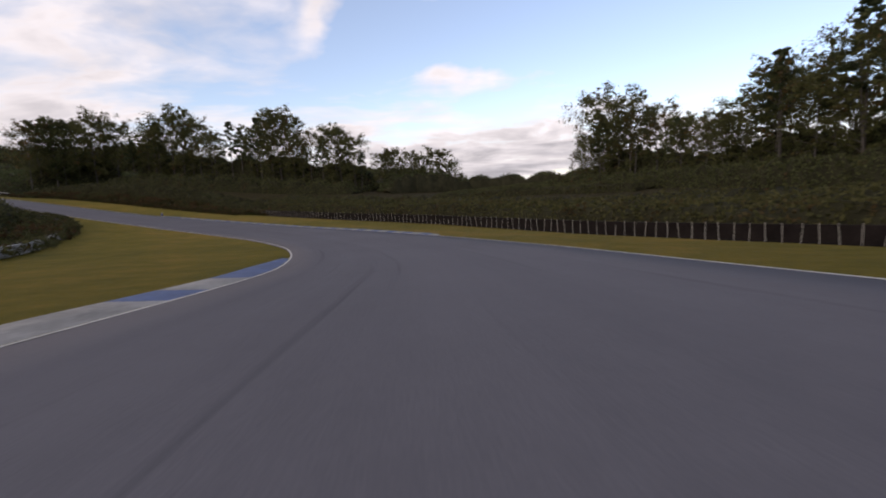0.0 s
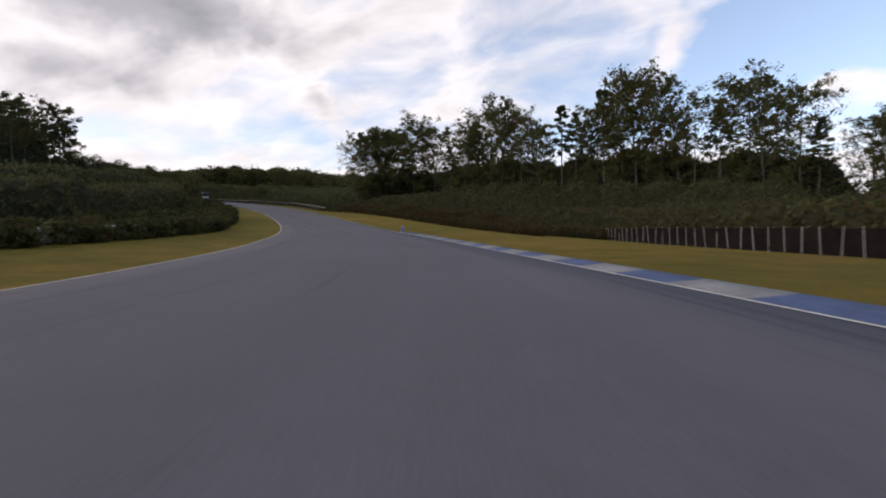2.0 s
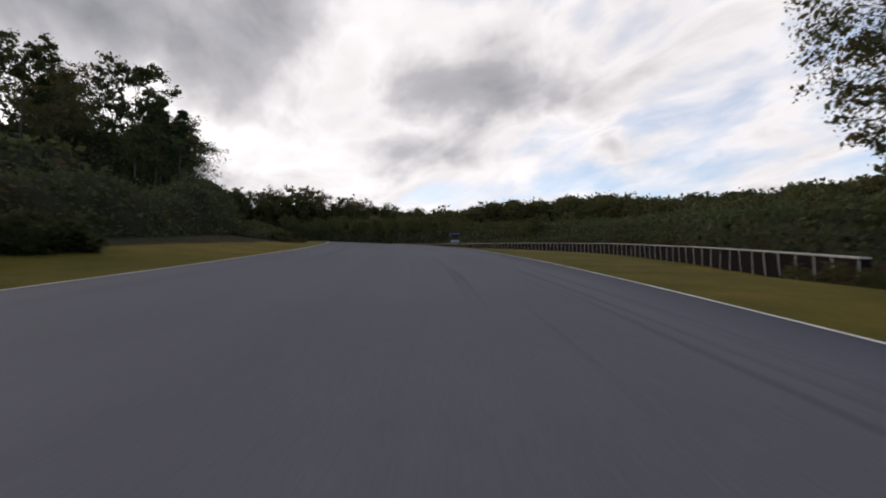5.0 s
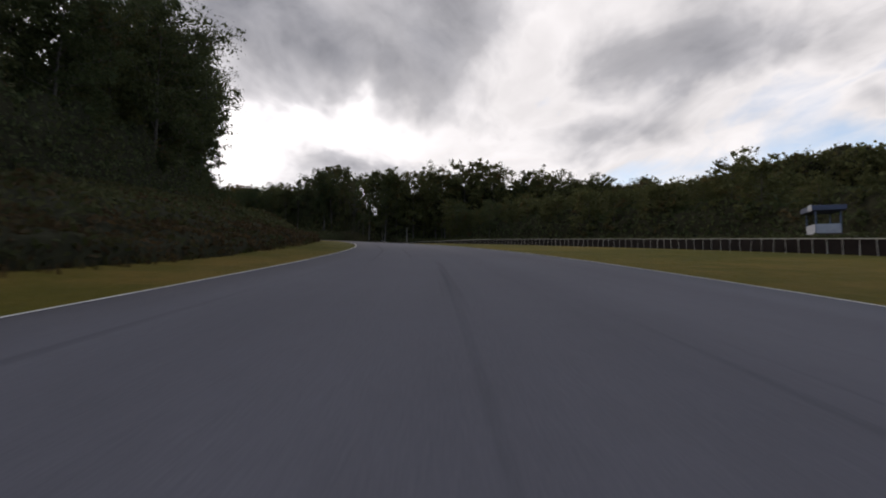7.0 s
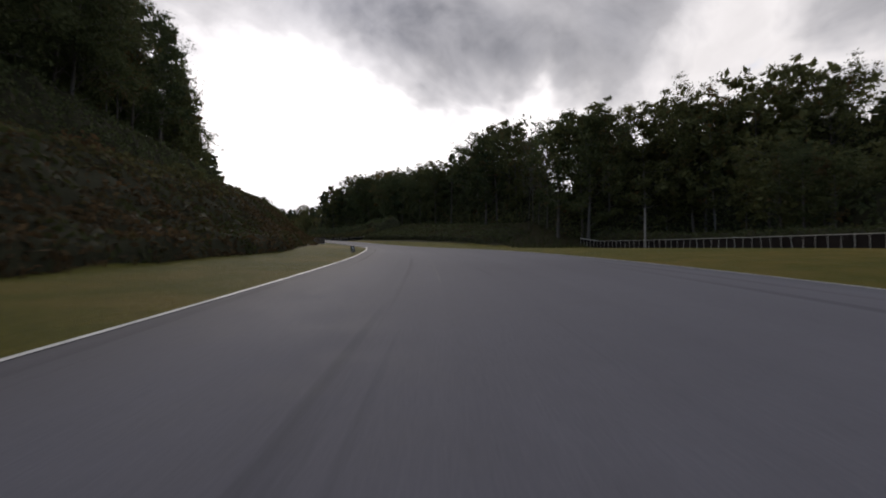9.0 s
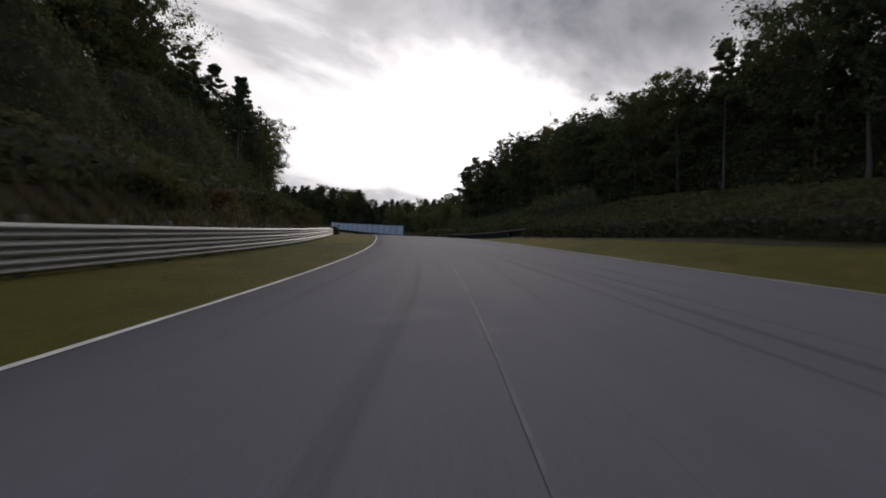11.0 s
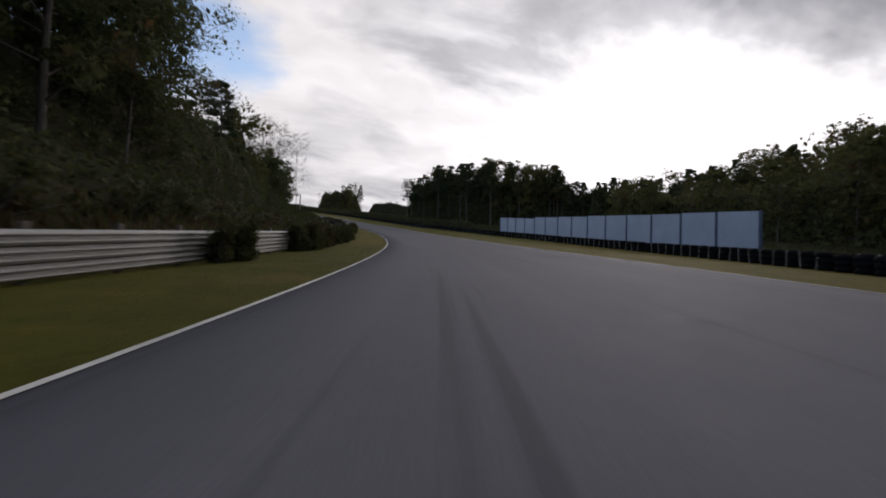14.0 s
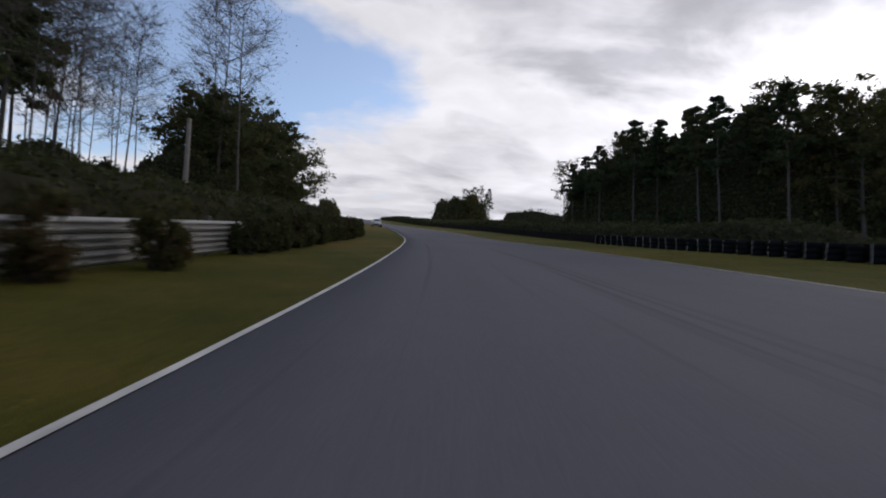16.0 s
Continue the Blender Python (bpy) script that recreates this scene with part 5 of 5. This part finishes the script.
# ---- marshal's booth, poles, boards ----
def booth():
    x, y = -205.5, 136.1
    g = land_z(x, y)
    root = new("marshal_booth")
    base = Matrix.Translation((x, y, g)) @ Euler((0, 0, radians(-14))).to_matrix().to_4x4() @ Matrix.Diagonal((1, 1, 1.1, 1))
    dark = plain("dark_blue_painted_board", (0.035, 0.045, 0.085), 0.6, vary=0.3)
    pale = plain("pale_grey_board", (0.30, 0.31, 0.34), 0.6, vary=0.2)
    for i, (sx, sy) in enumerate(((-1, -1), (1, -1), (1, 1), (-1, 1))):
        bm = bmesh.new()
        add_box(bm, (0.1, 0.1, 3.1), base @ Matrix.Translation((sx * 1.1, sy * 0.9, 1.55)), 0.01)
        part("post", bm, M["panel_frame"], root)
    bm = bmesh.new()
    add_box(bm, (2.4, 2.0, 0.12), base @ Matrix.Translation((0, 0, 1.2)), 0.02)
    part("deck", bm, M["post_dark"], root)
    for ox, oy, w, d in ((0, -0.95, 2.2, 0.04), (0, 0.95, 2.2, 0.04), (-1.15, 0, 0.04, 1.8), (1.15, 0, 0.04, 1.8)):
        bm = bmesh.new()
        add_box(bm, (w, d, 0.75), base @ Matrix.Translation((ox, oy, 1.64)), 0.01)
        part("side_panel", bm, pale, root)
    bm = bmesh.new()
    add_box(bm, (3.0, 2.5, 0.42), base @ Matrix.Translation((0, 0, 3.3)), 0.03)
    roof = part("roof", bm, dark, root, "dark blue boxed roof")
    bm = bmesh.new()
    add_box(bm, (0.9, 0.03, 0.5), base @ Matrix.Translation((1.0, -1.28, 3.32)), 0.01)
    part("fascia", bm, pale, roof, "pale grey end board")
    tagged(root, "small raised marshal booth with dark blue roof", "booth")


booth()


def pole(x, y, h, label, arms=()):
    g = land_z(x, y)
    root = new("utility_pole")
    bm = bmesh.new()
    add_tube(bm, (0, 0, -0.4), (0, 0, h), 0.13, 0.09, 10)
    part("shaft", bm, M["pale_pole"], root)
    for z, w in arms:
        bm = bmesh.new()
        add_box(bm, (w, 0.1, 0.12), Matrix.Translation((0, 0.1, z)), 0.01)
        part("crossarm", bm, M["post_dark"], root)
    root.matrix_basis = Matrix.Translation((x, y, g))
    tagged(root, label, "utility pole")


M["pale_pole"] = plain("weathered_pole_wood", (0.20, 0.18, 0.155), 0.85, vary=0.3, scale=2.0)
pole(-284, 82, 5.0, "short weathered wooden pole beside the tyre barrier", ((1.4, 0.5),))
pole(-325.3, -127.2, 4.6, "weathered wooden utility pole behind the guardrail")
pole(-340, -292, 8.5, "distant wooden utility pole with crossarm", ((8.0, 2.2),))


def lettering(text, size, mat, parent, m, label=""):
    cu = bpy.data.curves.new("lettering", "FONT")
    cu.body, cu.size, cu.extrude, cu.align_x, cu.align_y = text, size, 0.004, "CENTER", "CENTER"
    ob = new("lettering", cu)
    bpy.context.view_layer.update()
    me = bpy.data.meshes.new_from_object(ob.evaluated_get(bpy.context.evaluated_depsgraph_get()))
    bpy.data.objects.remove(ob)
    me.materials.append(mat)
    o = part("lettering", me, None, parent, label)
    o.matrix_basis = m


def board(x, y, w, h, heading, face, border, text, ink, label, lean=0.0):
    """A small upright trackside board on two wire legs."""
    g = land_z(x, y)
    root = new("track_board")
    bm = bmesh.new()
    add_box(bm, (w, 0.03, h), Matrix.Translation((0, 0, h / 2 + 0.05)), 0.006)
    part("panel", bm, border, root)
    bm = bmesh.new()
    add_box(bm, (w * 0.9, 0.006, h * 0.93), Matrix.Translation((0, -0.017, h / 2 + 0.05)))
    part("face", bm, face, root)
    for ox in (-1, 1):
        bm = bmesh.new()
        add_tube(bm, (ox * w * 0.42, 0.0, -0.15), (ox * w * 0.42, 0.0, 0.1), 0.008, 0.008, 6)
        part("leg", bm, M["steel"], root)
    lettering(text, h * 0.46, ink, root, Matrix.Translation((0, -0.022, h * 0.62 + 0.05)) @ Euler((radians(90), 0, 0)).to_matrix().to_4x4() @ Matrix.Diagonal((0.9, 1.3, 1, 1)))
    bm = bmesh.new()
    add_box(bm, (w * 0.75, 0.006, h * 0.03), Matrix.Translation((0, -0.022, h * 0.16 + 0.05)))
    part("stripe", bm, ink, root)
    root.matrix_basis = Matrix.Translation((x, y, g)) @ Euler((0, radians(lean), radians(heading))).to_matrix().to_4x4()
    tagged(root, label, "sign")


M["sign_blue"] = plain("blue_sign_sheet", (0.03, 0.045, 0.30), 0.45, vary=0.1)
M["sign_white"] = plain("white_sign_sheet", (0.70, 0.70, 0.72), 0.5, vary=0.08)
M["sign_black"] = plain("black_sign_sheet", (0.012, 0.012, 0.016), 0.5, vary=0.2)
board(-49.1, 83.3, 0.27, 0.44, 54, M["sign_blue"], M["sign_white"], "TO", M["sign_white"], "blue trackside board with white letters on the grass")
board(-238.5, 73.5, 0.19, 0.30, 122, M["sign_black"], M["sign_black"], "A", M["sign_white"], "small black trackside board with a white mark, leaning", -10)


# ---- the white hatchback on the track ahead ----
def loft(rings, closed=True):
    """Skin through rings of points along y."""
    v, f = [], []
    n = len(rings[0])
    for r in rings:
        v += r
    for i in range(len(rings) - 1):
        for k in range(n if closed else n - 1):
            a, b = i * n + k, i * n + (k + 1) % n
            f.append((a, b, b + n, a + n))
    f += [tuple(range(n))[::-1], tuple((len(rings) - 1) * n + k for k in range(n))]
    return v, f


def car():
    root = new("car")
    white = plain("white_car_paint", (0.72, 0.72, 0.72), 0.25, vary=0.03)
    glass = plain("dark_car_glass", (0.01, 0.011, 0.013), 0.08, vary=0.1)
    red = plain("red_lamp_lens", (0.30, 0.01, 0.01), 0.2, vary=0.1)
    black = plain("black_plastic", (0.02, 0.02, 0.02), 0.6, vary=0.2)
    rim = plain("grey_alloy", (0.25, 0.25, 0.26), 0.35, 0.8, vary=0.1)

    def ring(y, hw, z0, z1, tuck):
        return [(-hw * tuck, y, z0), (-hw, y, z0 + 0.12), (-hw, y, z0 + (z1 - z0) * 0.62), (-hw * 0.93, y, z1 - 0.02), (-hw * 0.5, y, z1),
                (hw * 0.5, y, z1), (hw * 0.93, y, z1 - 0.02), (hw, y, z0 + (z1 - z0) * 0.62), (hw, y, z0 + 0.12), (hw * tuck, y, z0)]
    v, f = loft([ring(-1.86, 0.62, 0.36, 0.72, 0.9), ring(-1.80, 0.74, 0.24, 0.86, 0.9), ring(-1.3, 0.79, 0.20, 0.90, 0.94), ring(0, 0.80, 0.18, 0.88, 0.95),
                 ring(0.9, 0.79, 0.2, 0.86, 0.94), ring(1.6, 0.75, 0.22, 0.74, 0.9), ring(1.88, 0.62, 0.28, 0.62, 0.86)])
    part("body", mesh_of("body", v, f, [white], smooth=True), None, root)

    def cab(y, hw, z0, z1):
        return [(-hw, y, z0), (-hw * 0.82, y, z1 - 0.04), (-hw * 0.7, y, z1), (hw * 0.7, y, z1), (hw * 0.82, y, z1 - 0.04), (hw, y, z0)]
    v, f = loft([cab(-1.72, 0.72, 0.82, 0.88), cab(-1.42, 0.74, 0.82, 1.28), cab(-0.5, 0.75, 0.84, 1.36), cab(0.25, 0.75, 0.84, 1.31), cab(1.0, 0.74, 0.82, 0.87)])
    part("roof", mesh_of("roof", v, f, [white], smooth=True), None, root)
    gl = [((-0.56, -1.685, 0.93), (0.56, -1.685, 0.93), (0.50, -1.475, 1.23), (-0.50, -1.475, 1.23)),
          ((0.60, 0.93, 0.92), (-0.60, 0.93, 0.92), (-0.53, 0.32, 1.28), (0.53, 0.32, 1.28))]
    for q, nm in zip(gl, ("rear_window", "windscreen")):
        c = np.mean(q, 0)
        nrm = np.cross(np.subtract(q[1], q[0]), np.subtract(q[3], q[0]))
        nrm = nrm / np.linalg.norm(nrm) * 0.02
        v = [tuple(np.array(p) + nrm) for p in q] + [tuple(np.array(p) - nrm * 2) for p in q]
        part(nm, mesh_of(nm, v, [(0, 1, 2, 3), (7, 6, 5, 4), (0, 4, 5, 1), (1, 5, 6, 2), (2, 6, 7, 3), (3, 7, 4, 0)], [glass]), None, root)
    for sx in (-1, 1):
        v = [(sx * 0.765, -1.2, 0.90), (sx * 0.765, 0.7, 0.90), (sx * 0.655, 0.2, 1.24), (sx * 0.64, -1.2, 1.24)]
        v += [(x - sx * 0.05, y, z) for x, y, z in v]
        part("side_window", mesh_of("side_window", v, [(0, 1, 2, 3), (7, 6, 5, 4), (0, 4, 5, 1), (1, 5, 6, 2), (2, 6, 7, 3), (3, 7, 4, 0)], [glass]), None, root)
        bm = bmesh.new()
        add_box(bm, (0.2, 0.06, 0.16), Matrix.Translation((sx * 0.60, -1.835, 0.76)), 0.02)
        part("tail_lamp", bm, red, root, "red tail lamp")
        bm = bmesh.new()
        add_box(bm, (0.14, 0.08, 0.1), Matrix.Translation((sx * 0.86, 0.55, 0.93)), 0.02)
        part("mirror", bm, white, root)
        for y in (-1.15, 1.2):
            bm = bmesh.new()
            bmesh.ops.create_cone(bm, cap_ends=True, segments=20, radius1=0.29, radius2=0.29, depth=0.2,
                                  matrix=Matrix.Translation((sx * 0.71, y, 0.29)) @ Euler((0, radians(90), 0)).to_matrix().to_4x4())
            bmesh.ops.bevel(bm, geom=[e for e in bm.edges if abs(e.verts[0].co.x - e.verts[1].co.x) < 1e-4], offset=0.03, segments=2, affect="EDGES")
            wheel = part("wheel", bm, M["tyre"], root)
            bm = bmesh.new()
            bmesh.ops.create_cone(bm, cap_ends=True, segments=16, radius1=0.19, radius2=0.16, depth=0.02,
                                  matrix=Matrix.Translation((sx * 0.815, y, 0.29)) @ Euler((0, radians(90 * sx), 0)).to_matrix().to_4x4())
            part("rim", bm, rim, wheel)
    bm = bmesh.new()
    add_box(bm, (1.36, 0.10, 0.22), Matrix.Translation((0, -1.84, 0.36)), 0.04)
    part("rear_bumper", bm, black, root)
    bm = bmesh.new()
    add_box(bm, (0.42, 0.02, 0.10), Matrix.Translation((0, -1.875, 0.62)), 0.005)
    part("number_plate", bm, M["sign_white"], root)
    x, y, z, h = place(596, -2.6)
    root.matrix_basis = Matrix.Translation((x, y, z + 0.07)) @ Euler((radians(5.6), 0, radians(h - 90))).to_matrix().to_4x4()
    tagged(root, "small white hatchback car on the asphalt track", "car")


car()
